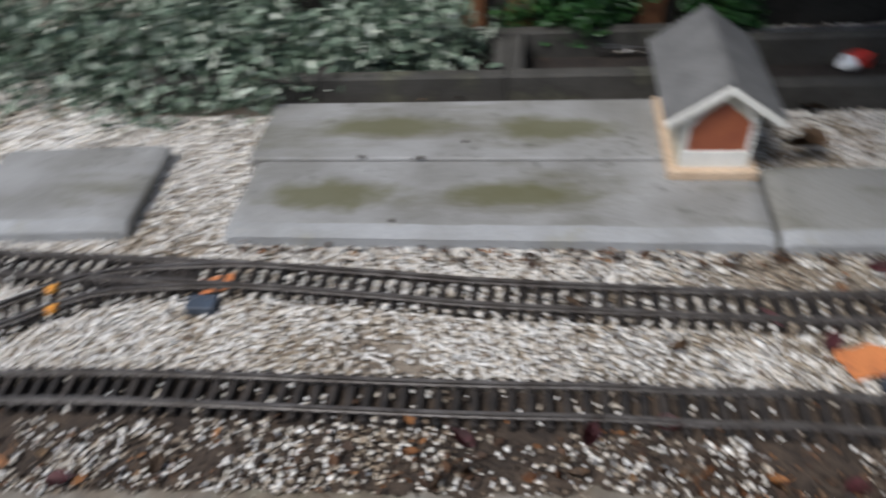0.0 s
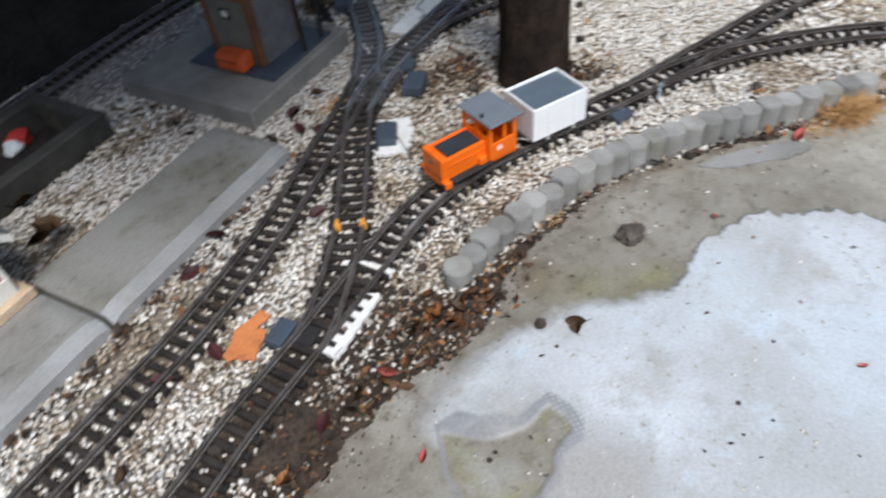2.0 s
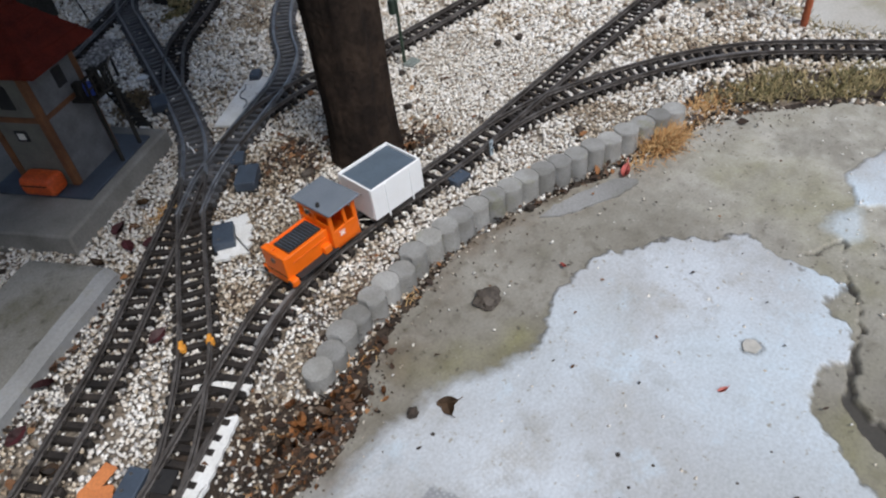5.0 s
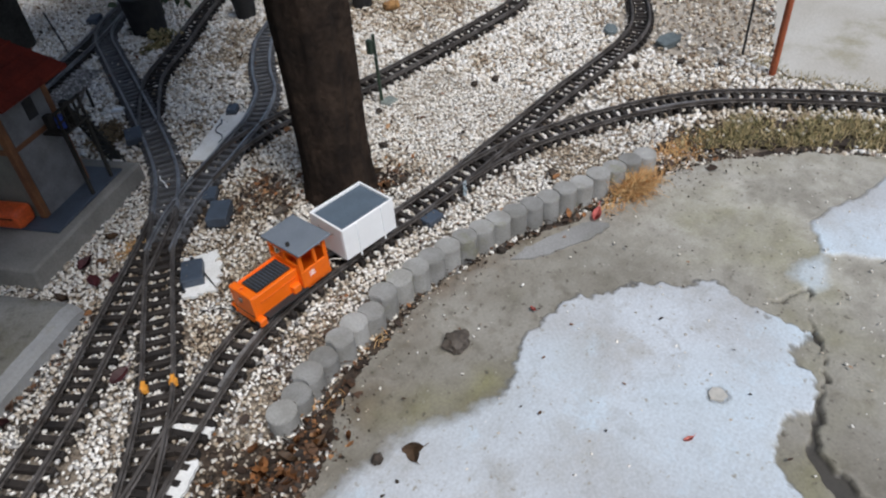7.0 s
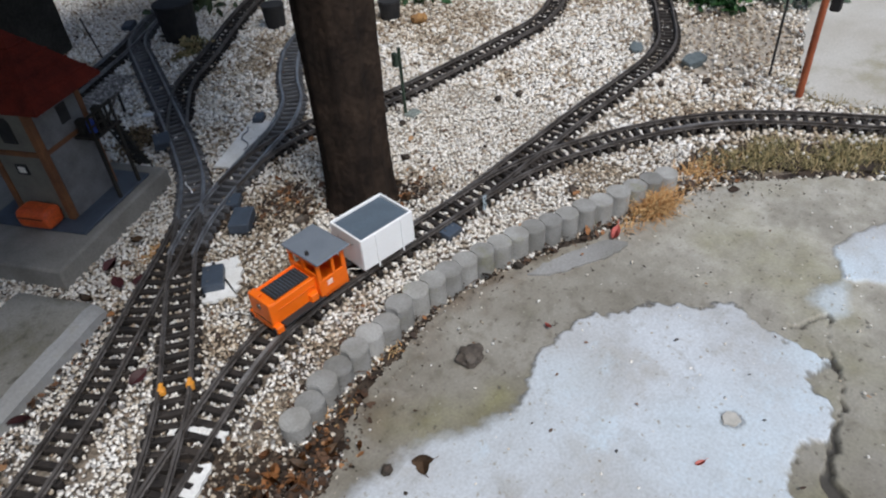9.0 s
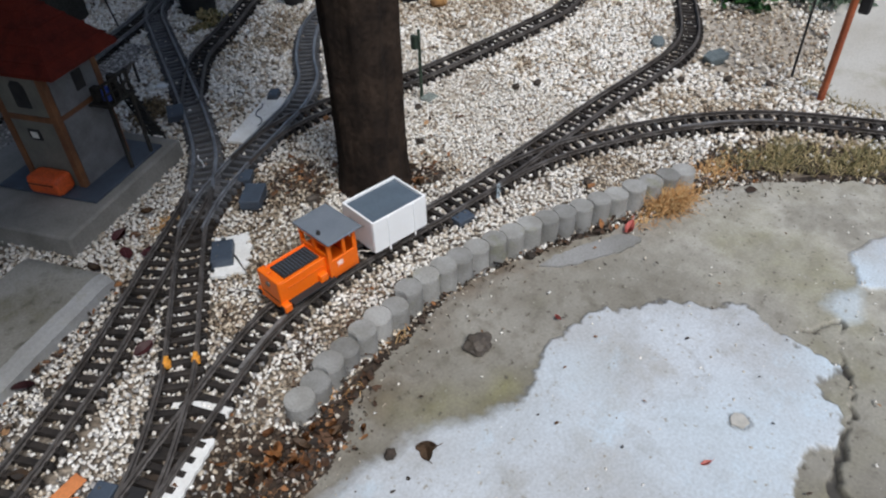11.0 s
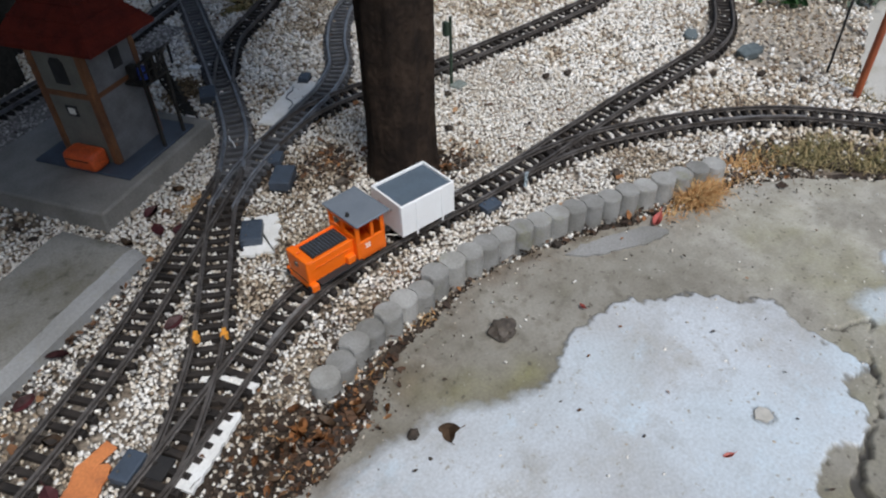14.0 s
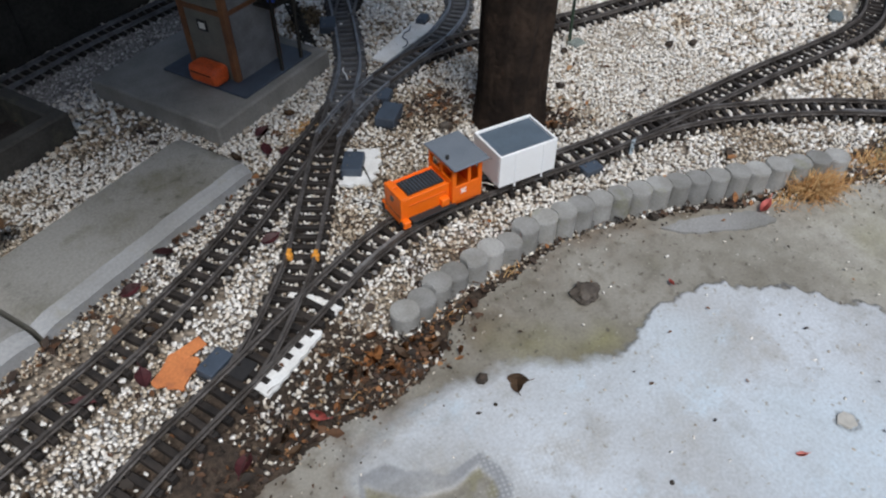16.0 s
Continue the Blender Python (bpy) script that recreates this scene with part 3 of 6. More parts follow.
PATCH_C = [(1.262, 0.165), (1.30, 0.160), (1.33, 0.132), (1.30, 0.115), (1.255, 0.112), (1.235, 0.13)]
STRIP = [(1.062, 0.583), (1.12, 0.565), (1.225, 0.507), (1.232, 0.470), (1.15, 0.505), (1.085, 0.548)]
solo("pavement_ledge", prism(ragged(spline(STRIP, 0.004), 0.005), -0.004, 0.0045), SLAB, "thin smooth grey concrete ledge beside the edging", "concrete", kind="structure")
HOLLOW_IN = [(0.413, 0.495), (0.43, 0.474), (0.445, 0.452), (0.469, 0.44), (0.495, 0.432), (0.515, 0.427), (0.538, 0.429), (0.543, 0.407), (0.533, 0.387), (0.498, 0.38), (0.477, 0.362), (0.445, 0.357), (0.398, 0.36), (0.373, 0.381), (0.377, 0.411), (0.386, 0.446)]
HOLLOW_BAND = [(0.416, 0.51), (0.448, 0.504), (0.466, 0.478), (0.487, 0.467), (0.498, 0.446), (0.517, 0.445), (0.551, 0.444), (0.559, 0.414), (0.554, 0.384), (0.533, 0.367), (0.502, 0.369), (0.474, 0.347), (0.438, 0.345), (0.412, 0.348), (0.375, 0.356), (0.35, 0.368), (0.365, 0.408), (0.385, 0.463)]
CRACK_LINE = [(1.199, 0.193), (1.190, 0.165), (1.215, 0.150), (1.240, 0.128), (1.205, 0.118), (1.162, 0.108), (1.120, 0.083), (1.085, 0.074), (1.060, 0.068), (1.003, 0.066), (0.96, 0.060), (0.925, 0.045), (0.90, 0.01), (0.86, -0.05)]

def side(px, py, poly):
    """Signed distance to an outline, positive inside."""
    best = np.full(len(px), 9.0)
    for (x0, y0), (x1, y1) in zip(poly, np.roll(poly, -1, axis=0)):
        dx, dy = x1 - x0, y1 - y0
        t = np.clip(((px - x0) * dx + (py - y0) * dy) / (dx * dx + dy * dy + 1e-12), 0, 1)
        best = np.minimum(best, np.hypot(px - x0 - t * dx, py - y0 - t * dy))
    return np.where(inside(px, py, poly), best, -best)


def yard_skin():
    """The worn face of the yard: old concrete, a raised pale skim with broken edges, an open crack."""
    step = 0.0033
    xs, ys = np.arange(-0.75, 1.80, step), np.arange(-0.25, 0.68, step)
    X, Y = (q.ravel() for q in np.meshgrid(xs, ys, indexing="ij"))
    n1 = np.array([noise.noise((x * 16, y * 16, 3.3)) for x, y in zip(X, Y)])
    n2 = np.array([noise.noise((x * 55, y * 55, 8.1)) for x, y in zip(X, Y)])
    n3 = np.array([noise.noise((x * 5, y * 5, 1.7)) for x, y in zip(X, Y)])
    d = side(X, Y, np.array(PATCH))
    wide = np.clip((0.40 - X) / 0.25, 0, 1) * 0.03 + np.clip((0.84 - X) / 0.1, 0, 1) * np.clip((0.60 - Y) / 0.05, 0, 1) * 0.012 + 0.003
    n4 = np.array([noise.noise((x * 130, y * 130, 5.2)) for x, y in zip(X, Y)])
    body = d + 0.014 * n1 + (0.008 + 0.007 * np.clip((X - 0.95) / 0.1, 0, 1)) * n2 + 0.006 * n4 + wide * 0.8 * n3
    skim = np.clip(body / wide * 0.5 + 0.5, 0, 1)
    inner = side(X, Y, np.array(HOLLOW_IN)) + 0.004 * n1 + 0.003 * n2
    band = side(X, Y, np.array(HOLLOW_BAND)) + 0.004 * n1 + 0.002 * n2
    skim = np.maximum(skim, 0.85 * np.clip(1.3 + band / 0.07, 0, 1) * np.clip((X - 0.33 + 0.12 * n3) / 0.10, 0, 1))
    skim = np.maximum(skim, 0.16 * np.clip((0.58 - X) / 0.2, 0, 1) * np.clip((X - 0.12) / 0.15, 0, 1) * np.clip(0.7 + 1.5 * n3 + 0.5 * n1, 0, 1))
    skim = skim * (1 - np.clip(inner / 0.004 + 0.5, 0, 1)) + np.clip((inner - 0.006) / 0.03, 0, 1) * np.clip(0.22 + 0.8 * n1, 0.0, 0.45)
    for poly, strength, soft in ((PATCH_B, 1.0, 0.006), (PATCH_C, 0.62, 0.018)):
        skim = np.maximum(skim, strength * np.clip((side(X, Y, np.array(poly)) + 0.009 * n1 + 0.006 * n2 + 0.003 * n4) / soft + 0.5, 0, 1))
    moss = np.clip(1.0 - np.abs(d + 0.035) / 0.06, 0, 1) * (d < 0.01) * np.clip(0.35 + 1.3 * n3 + 0.7 * n1, 0, 1)
    moss = np.maximum(moss, np.clip(1.4 * n3 + 0.6 * n1 - 0.12 + 0.14 * np.clip((X - 1.0) / 0.2, 0, 1), 0, 0.8))
    moss = moss * (1 - 0.45 * np.clip((X - 0.95) / 0.15, 0, 1))
    moss = np.where(band > -0.03, 0.15 * moss, moss)
    moss = np.maximum(moss, np.clip(1.1 - np.abs(inner - 0.018) / 0.030, 0, 1) * np.clip(0.22 + 1.3 * n1 + n2 + 0.8 * n4, 0, 0.7))
    line = spline(CRACK_LINE, 0.01)
    c = np.full(len(X), 9.0)
    Xw, Yw = X + 0.010 * n2 + 0.005 * n4, Y + 0.009 * n1 - 0.007 * n2
    for (x0, y0), (x1, y1) in zip(line, line[1:]):
        t = np.clip(((Xw - x0) * (x1 - x0) + (Yw - y0) * (y1 - y0)) / ((x1 - x0) ** 2 + (y1 - y0) ** 2 + 1e-12), 0, 1)
        c = np.minimum(c, np.hypot(Xw - x0 - t * (x1 - x0), Yw - y0 - t * (y1 - y0)))
    gape = 0.0024 + 0.007 * np.clip(0.15 + 1.3 * n1 + 1.0 * n2 + 0.5 * n4, 0, 1) + 0.0008 * np.clip(n3 * 2, 0, 1) + 0.014 * np.clip((0.985 - X) / 0.08, 0, 1)
    skim = skim * (1 - 0.28 * np.clip((0.60 - X) / 0.2, 0, 1))
    open_ = np.clip((gape - c - 0.0035 * n2 - 0.002 * n4 + 0.003 * n1) / 0.0025, 0, 1)
    # Painted shadow line along the broken edge of the skim.
    edge = np.clip(1 - np.abs(body + 0.001) / 0.0042, 0, 1) * (X > 0.80) * np.clip(1.4 * n1 + 0.9 * n2 + 0.50, 0, 1) * 0.85
    fall = -side(X, Y, np.array(YARD_EDGE[:-3] + [(1.8, -1.0), (-2.2, -1.0)])) 
    mud = np.clip(1 + fall / 0.10, 0, 1) * np.clip(0.55 + 1.1 * n1 + 0.7 * n3 + 0.5 * n2, 0, 1) * 0.85 * np.clip((1.42 - X) / 0.15, 0.3, 1)
    damp = np.clip(band / 0.004 + 0.5, 0, 1) * np.clip(0.5 - inner / 0.004, 0, 1) * np.clip(0.8 + 0.8 * n1, 0, 0.85) * np.clip((X - 0.34) / 0.05, 0, 1)
    flake = side(X, Y, np.array(CHIP)) + 0.002 * n2
    ring = 0.75 * np.clip(1 - np.abs(flake + 0.001) / 0.004, 0, 1) * np.clip(0.8 + 1.5 * n1, 0, 1)
    rim = np.maximum(np.maximum(open_, edge), ring)
    weave = 0.0
    for cx, cy, r in ((0.600, 0.375, 0.050), (0.545, 0.375, 0.030), (0.615, 0.325, 0.030), (0.562, 0.425, 0.022)):
        weave = np.maximum(weave, np.clip(1.2 - np.hypot(X - cx, Y - cy) / r + n1, 0, 1) * np.clip(0.40 + n3 + n1, 0, 0.42))
    # Painted sky tint on the skim, stronger towards larger x.
    blue = np.clip((X - 0.62) / 0.5, 0, 1) * np.clip(0.55 + 1.6 * n3 + 0.5 * n1, 0, 1) * 0.85
    dry = np.clip((X - 0.95) / 0.45, 0, 1) * np.clip(0.78 + 0.9 * n3 + 0.6 * n1 + 0.4 * n2, 0, 1)
    skim = skim * (1 - open_)
    Z = 0.0006 + 0.0042 * skim + 0.0012 * n3 + 0.0004 * n1 - 0.009 * open_
    nx, ny = len(xs), len(ys)
    keep = inside(X + step / 2, Y + step / 2, np.array(ragged(yard_poly, 0.010))).reshape(nx, ny)
    keep[-1], keep[:, -1] = False, False
    idx = np.arange(nx * ny).reshape(nx, ny)
    i, j = np.nonzero(keep)
    faces = np.stack([idx[i, j], idx[i + 1, j], idx[i + 1, j + 1], idx[i, j + 1]], 1)
    used, inv = np.unique(faces, return_inverse=True)
    ob = raw("pavement_surface", np.stack([X, Y, Z], 1)[used], inv.reshape(faces.shape), SKIN, "weathered yard concrete with moss and a pale repair skim tinted by painted sky reflection", "concrete", "structure", True)
    for name, values in (("skim", skim), ("moss", moss), ("rim", rim), ("blue", blue), ("weave", weave), ("damp", damp), ("dry", dry), ("mud", mud)):
        at = ob.data.attributes.new(name, "FLOAT", "POINT")
        at.data.foreach_set("value", values[used].astype(np.float32))


yard_skin()

# ---- tracks ----
TRACKS = {
    "platform": [(-1.7, 0.16), (-1.3, 0.31), (-0.963, 0.432), (-0.6, 0.567), (-0.36, 0.648), (-0.213, 0.695), (-0.051, 0.755), (0.128, 0.823), (0.276, 0.884), (0.445, 0.972), (0.581, 1.062), (0.666, 1.121), (0.75, 1.178), (0.84, 1.244)],
    "near": [(-1.4, -0.03), (-0.9, 0.185), (-0.595, 0.330), (-0.158, 0.514), (0.019, 0.592), (0.14, 0.640), (0.228, 0.680), (0.37, 0.732), (0.45, 0.763), (0.494, 0.780), (0.6, 0.820), (0.70, 0.846), (0.8, 0.851), (0.88, 0.843), (0.955, 0.832), (1.053, 0.815), (1.178, 0.797), (1.29, 0.778), (1.40, 0.742), (1.523, 0.676), (1.641, 0.594), (1.736, 0.505), (1.806, 0.408), (1.877, 0.252), (1.93, 0.08), (1.95, -0.3)],
    "link": [(0.37, 0.732), (0.42, 0.768), (0.486, 0.826), (0.546, 0.888), (0.642, 1.010), (0.74, 1.133), (0.84, 1.244)],
    "throat": [(0.84, 1.244), (0.935, 1.362), (1.022, 1.52), (1.133, 1.753), (1.264, 2.033), (1.33, 2.165), (1.416, 2.255), (1.58, 2.376), (1.85, 2.57)],
    "middle": [(0.75, 1.150), (0.84, 1.210), (0.954, 1.264), (1.09, 1.318), (1.2, 1.362), (1.308, 1.438), (1.397, 1.547), (1.507, 1.655), (1.6, 1.72), (1.8, 1.82)],
    "back": [(0.954, 1.264), (1.09, 1.302), (1.237, 1.292), (1.463, 1.225), (1.7, 1.190), (1.917, 1.166), (2.09, 1.160), (2.28, 1.213), (2.45, 1.33), (2.6, 1.5)],
    "branch": [(1.178, 0.797), (1.29, 0.790), (1.36, 0.787), (1.474, 0.781), (1.648, 0.772), (1.821, 0.757), (1.987, 0.750), (2.12, 0.775), (2.28, 0.851), (2.4, 0.92), (2.65, 1.10)],
    "rear": [(-0.3, 1.49), (0.0, 1.62), (0.311, 1.752), (0.495, 1.836), (0.73, 1.922), (1.0, 2.012), (1.116, 2.072), (1.321, 2.193), (1.58, 2.385), (1.85, 2.60)],
    "spur": [(1.05, 1.575), (1.136, 1.683), (1.23, 1.783), (1.388, 1.883), (1.692, 2.085), (2.0, 2.25)],
    "west": [(-0.5, 0.60), (-0.6, 0.561), (-0.753, 0.478), (-0.82, 0.415), (-0.87, 0.345), (-0.98, 0.20), (-1.1, 0.0)],
}
LABELS = {"platform": "model railway track along the concrete platform", "near": "curved model railway track along the yard edging",
          "link": "model railway track leaving a set of points", "throat": "model railway track with bright rails leading past the tower", "middle": "model railway track winding behind the tree",
          "back": "model railway track on gravel behind the tree", "branch": "model railway track branching across the gravel",
          "rear": "model railway track along the dark planter", "spur": "short model railway spur with dark sleepers", "west": "model railway track diverging by the platform end"}
GAUGE, PITCH = 0.045, 0.0239
centres = {k: spline(v, 0.008) for k, v in TRACKS.items()}
tie_bm = box(0.0098, 0.073, 0.013, (0, 0, -0.005), 0.0010)
for q in (-1, 1):
    for e in (-0.0058, 0.0058):
        tie_bm = box(0.0056, 0.0046, 0.0032, (0, q * (GAUGE / 2 + 0.001) + e, 0.0078), 0, tie_bm)
tie_far = mesh("sleeper", tie_bm.copy(), TIEB)
tie_mesh = mesh("sleeper", tie_bm, TIE)
rail_profile = [(-0.0035, 0), (0.0035, 0), (0.0035, 0.0013), (0.0012, 0.0021), (0.0012, 0.0058), (0.0024, 0.0063), (0.0023, 0.0086), (-0.0023, 0.0086), (-0.0024, 0.0063), (-0.0012, 0.0058), (-0.0012, 0.0021), (-0.0035, 0.0013)]
laid, ties = [], []
for k, (key, line) in enumerate(centres.items()):
    track = thing("railway_track", pose(*line[0], 0), LABELS[key], "track", "garden railway tracks")
    base = Vector((*line[0], 0))
    d = np.gradient(line, axis=0)
    d = d / np.linalg.norm(d, axis=1)[:, None]
    s = np.stack([-d[:, 1], d[:, 0]], 1)
    lift = 0.008 + 0.00025 * k
    for side in (1, -1):
        bm = bmesh.new()
        rings = []
        for p, q in zip(line, s):
            c = p + q * side * (GAUGE / 2 + 0.001)
            rings.append([bm.verts.new((c[0] + q[0] * a - base.x, c[1] + q[1] * a - base.y, lift + b)) for a, b in rail_profile])
        for r0, r1 in zip(rings, rings[1:]):
            for i in range(len(rail_profile)):
                bm.faces.new((r0[i], r0[(i + 1) % len(rail_profile)], r1[(i + 1) % len(rail_profile)], r1[i]))
        bm.faces.new(rings[0]), bm.faces.new(rings[-1])
        skylit = key in ("throat", "middle", "rear")
        part("rail", bm, RAILB if skylit else RAIL, track, "worn metal rail with a painted sky reflection" if skylit else "dull brown metal rail")
    rng = np.random.default_rng(40 + k)
    run = spline(TRACKS[key], PITCH)
    for i in range(len(run) - 1):
        p = run[i]
        if any((p[0] - x) ** 2 + (p[1] - y) ** 2 < 0.0165 ** 2 for x, y in laid):
            continue
        laid.append((p[0], p[1]))
        a = math.degrees(math.atan2(*(run[i + 1] - p)[::-1]))
        ties.append((p[0], p[1], radians(a)))
        tie = new("sleeper", tie_far if key in ("throat", "middle") else tie_mesh)
        tie.parent = track
        tie.matrix_basis = pose(p[0] - base.x, p[1] - base.y, rng.uniform(-0.0008, 0.0002), 0, 0, a + rng.normal(0, 1.3))


def guard_strip(key, x0, x1, inset, label):
    """A flat worn metal strip laid along the yard-side rail."""
    line = centres[key]
    d = np.gradient(line, axis=0)
    d = d / np.linalg.norm(d, axis=1)[:, None]
    n = np.stack([d[:, 1], -d[:, 0]], 1)
    on = (line[:, 0] > x0) & (line[:, 0] < x1)
    bm, rings = bmesh.new(), []
    for p, q in zip(line[on], n[on]):
        c = p + q * (GAUGE / 2 - inset)
        rings.append([bm.verts.new((c[0] + q[0] * a, c[1] + q[1] * a, z)) for a, z in ((-0.0060, 0.0085), (-0.0054, 0.0158), (0.0012, 0.0158), (0.0018, 0.0085))])
    for r0, r1 in zip(rings, rings[1:]):
        for i in range(4):
            bm.faces.new((r0[i], r0[(i + 1) % 4], r1[(i + 1) % 4], r1[i]))
    bm.faces.new(rings[0]), bm.faces.new(rings[-1])
    solo("guard_strip", bm, STRIPM, label, "guard rail", "guard strips")


for key, label in (("throat", "dark grit strip under the track past the tower"), ("middle", "dark grit strip under the track behind the tree")):
    line = centres[key][1:-1]
    d = np.gradient(line, axis=0)
    n = np.stack([-d[:, 1], d[:, 0]], 1) / np.linalg.norm(d, axis=1)[:, None]
    solo("track_bed", prism([tuple(p) for p in ragged(np.vstack([(line + n * 0.041)[::3], (line - n * 0.041)[::-3]]), 0.006)], -0.03, -0.0078 if key == "throat" else -0.0084), SOIL, label, "grit", kind="structure")

guard_strip("near", 0.580, 0.870, 0.0036, "flat dull metal guard strip laid inside the curved rail")
guard_strip("near", 1.640, 1.790, 0.0036, "flat dull metal guard strip at the far curve")


def beside_tie(px, py):
    """True where no sleeper lies."""
    tt = np.array(ties)
    free = np.ones(len(px), bool)
    ca, sa = np.cos(tt[:, 2]), np.sin(tt[:, 2])
    for i in range(0, len(px), 3000):
        dx, dy = px[i:i + 3000, None] - tt[None, :, 0], py[i:i + 3000, None] - tt[None, :, 1]
        al, ac = np.abs(dx * ca + dy * sa), np.abs(dy * ca - dx * sa)
        free[i:i + 3000] = ~((al < 0.0068) & (ac < 0.0385)).any(1)
    return free


def near_track(px, py):
    """Distance to the nearest track centre."""
    allp = np.vstack([c[::2] for c in centres.values()])
    best = np.full(len(px), 9.0)
    for i in range(0, len(px), 4000):
        dd = (px[i:i + 4000, None] - allp[None, :, 0]) ** 2 + (py[i:i + 4000, None] - allp[None, :, 1]) ** 2
        best[i:i + 4000] = np.sqrt(dd.min(1))
    return best


# ---- platform slabs ----
def slab(u0, u1, v0, v1, z, material, label, bevel=0.007, turn=0.0):
    w = v1 - v0
    if bevel > 0.012:
        # cast with a wide worn chamfer along the front; its paler material paints in sky light
        bm, rings = bmesh.new(), []
        n = int((u1 - u0) / 0.012)
        for i in range(n + 1):
            x = (i / n - 0.5) * (u1 - u0)
            s = 0.0030 * noise.noise((x * 9 + u0, 1, 0)) + 0.0022 * noise.noise((x * 40, 2, u0))
            e = 0.006 * max(0.0, 1 - min(i, n - i) / 1.5)
            rings.append([bm.verts.new((x, y, q)) for y, q in ((-w / 2 - 0.004, -0.03), (-w / 2 + s * 0.5, z - 0.013 - e), (-w / 2 + 0.010 + s, z - 0.003 - e), (-w / 2 + 0.022 + s, z - e), (w / 2 - 0.003, z - e), (w / 2, z - 0.004 - e), (w / 2, -0.03))])
        for a, b in zip(rings, rings[1:]):
            for k in range(7):
                face = bm.faces.new((a[k], a[(k + 1) % 7], b[(k + 1) % 7], b[k]))
                face.material_index = 1 if k < 3 else 0
        bm.faces.new(rings[0]), bm.faces.new(rings[-1])
    else:
        bm = box(u1 - u0, w, z + 0.03, (0, 0, -0.03), bevel, seg=3)
        for v in bm.verts:
            p = v.co
            v.co += Vector((noise.noise(p * 9 + Vector((u0, 7, 0))), noise.noise(p * 9 + Vector((u0, 0, 7))), 0)) * 0.003
    ob = solo("paving_slab", bm, material, label, "paving slab", "platform slabs", m=uv_pose((u0 + u1) / 2, (v0 + v1) / 2, 0, turn), smooth=False)
    if bevel > 0.012:
        ob.data.materials.append(EDGE_LIT)
    return ob


slab(-0.885, -0.004, 0.0, 0.194, 0.030, SLAB, "pale grey concrete platform slab with mossy streaks", 0.014)
slab(-0.905, -0.004, 0.2015, 0.395, 0.030, SLAB, "pale grey concrete slab behind the platform front", 0.006)
slab(0.005, 0.452, 0.0, 0.178, 0.030, SLABM, "short grey concrete platform slab past the joint", 0.014)
slab(-1.42, -1.075, 0.0, 0.24, 0.030, SLAB, "grey concrete slab with a worn rounded corner", 0.014, 3.0)
slab(0.500, 0.855, 0.122, 0.485, 0.040, SLABD, "dark concrete slab under the signal tower", 0.006)
slab(0.41, 1.35, 0.53, 0.72, -0.001, SLABD, "dirty concrete strip under the rear track", 0.004)


# ---- hollow concrete blocks with soil and dark wall behind ----
def hollow_block(u, v, length, width, z):
    blk = thing("concrete_block", uv_pose(u, v), "hollow grey concrete block used as a planter", "concrete block", "planter blocks")
    t = 0.03
    bm = None
    for c, sx, sy in (((0, -width / 2 + t / 2), length, t), ((0, width / 2 - t / 2), length, t), ((-length / 2 + t / 2, 0), t, width - 2 * t), ((length / 2 - t / 2, 0), t, width - 2 * t)):
        bm = box(sx + 0.002, sy + 0.002, z + 0.04, (*c, -0.04), 0.004, bm)
    part("shell", bm, BLOCK, blk)
    part("soil", box(length - t, width - t, 0.03, (0, 0, -0.042)), POTSOIL, blk, "soil in the hollows, darkened with painted shade")


for u in (-1.03, -0.63, -0.23, 0.186):
    hollow_block(u, 0.51 if u > 0.1 else 0.56, 0.397, 0.215, 0.050)
for u, v, high in ((-0.95, 0.86, 0.23), (-0.35, 0.86, 0.23), (0.25, 0.86, 0.30), (0.66, 0.87, 0.42), (1.22, 1.01, 0.48)):
    wall = thing("planter_box", uv_pose(u, v), "long dark weathered planter trough behind the railway", "planter", "dark planter troughs")
    for c, sx, sy in (((0, -0.10), 0.58, 0.03), ((0, 0.10), 0.58, 0.03), ((-0.275, 0), 0.03, 0.17), ((0.275, 0), 0.03, 0.17)):
        part("side_board", box(sx, sy, high, (*c, -0.01), 0.004), DARKW, wall)
    for y in (-0.112, 0.112):
        part("rim", box(0.60, 0.025, 0.012, (0, y, high - 0.008), 0.003), SLABD if high < 0.4 else DARKW, wall, "grey rim" if high < 0.4 else "")
    part("soil", box(0.52, 0.17, 0.02, (0, 0, high - 0.06)), POTSOIL, wall)

# ---- closing fences round the garden ----
def fence(x0, y0, x1, y1, h, label):
    f = thing("fence", pose(x0, y0, -0.012, 0, 0, math.degrees(math.atan2(y1 - y0, x1 - x0))), label, "fence", kind="structure")
    n = int(math.hypot(x1 - x0, y1 - y0) / 0.145)
    me = mesh("board", box(0.14, 0.018, h, (0.07, 0, 0), 0.003), FENCE)
    for i in range(n):
        b = new("board", me)
        b.parent = f
        b.matrix_basis = pose(i * 0.145, 0.002 * (i % 2), 0)
    part("rail", box(n * 0.145, 0.03, 0.07, (n * 0.0725, 0.025, h * 0.7)), FENCE, f)


bx, by = uv(-3.0, 2.10)
ex, ey = uv(3.4, 2.10)
# Tall back fence is an addition that cuts sky light from behind.
fence(bx, by, ex, ey, 2.2, "tall dark board fence added behind the planters to block sky light")
fence(4.6, -3.2, 4.6, 4.2, 1.7, "dark wooden board fence beyond the path")
fence(-3.4, -3.2, 4.6, -3.2, 1.2, "low dark wooden fence across the yard")
fence(-3.4, -3.2, -3.4, 1.0, 1.2, "low dark wooden fence at the end of the garden")

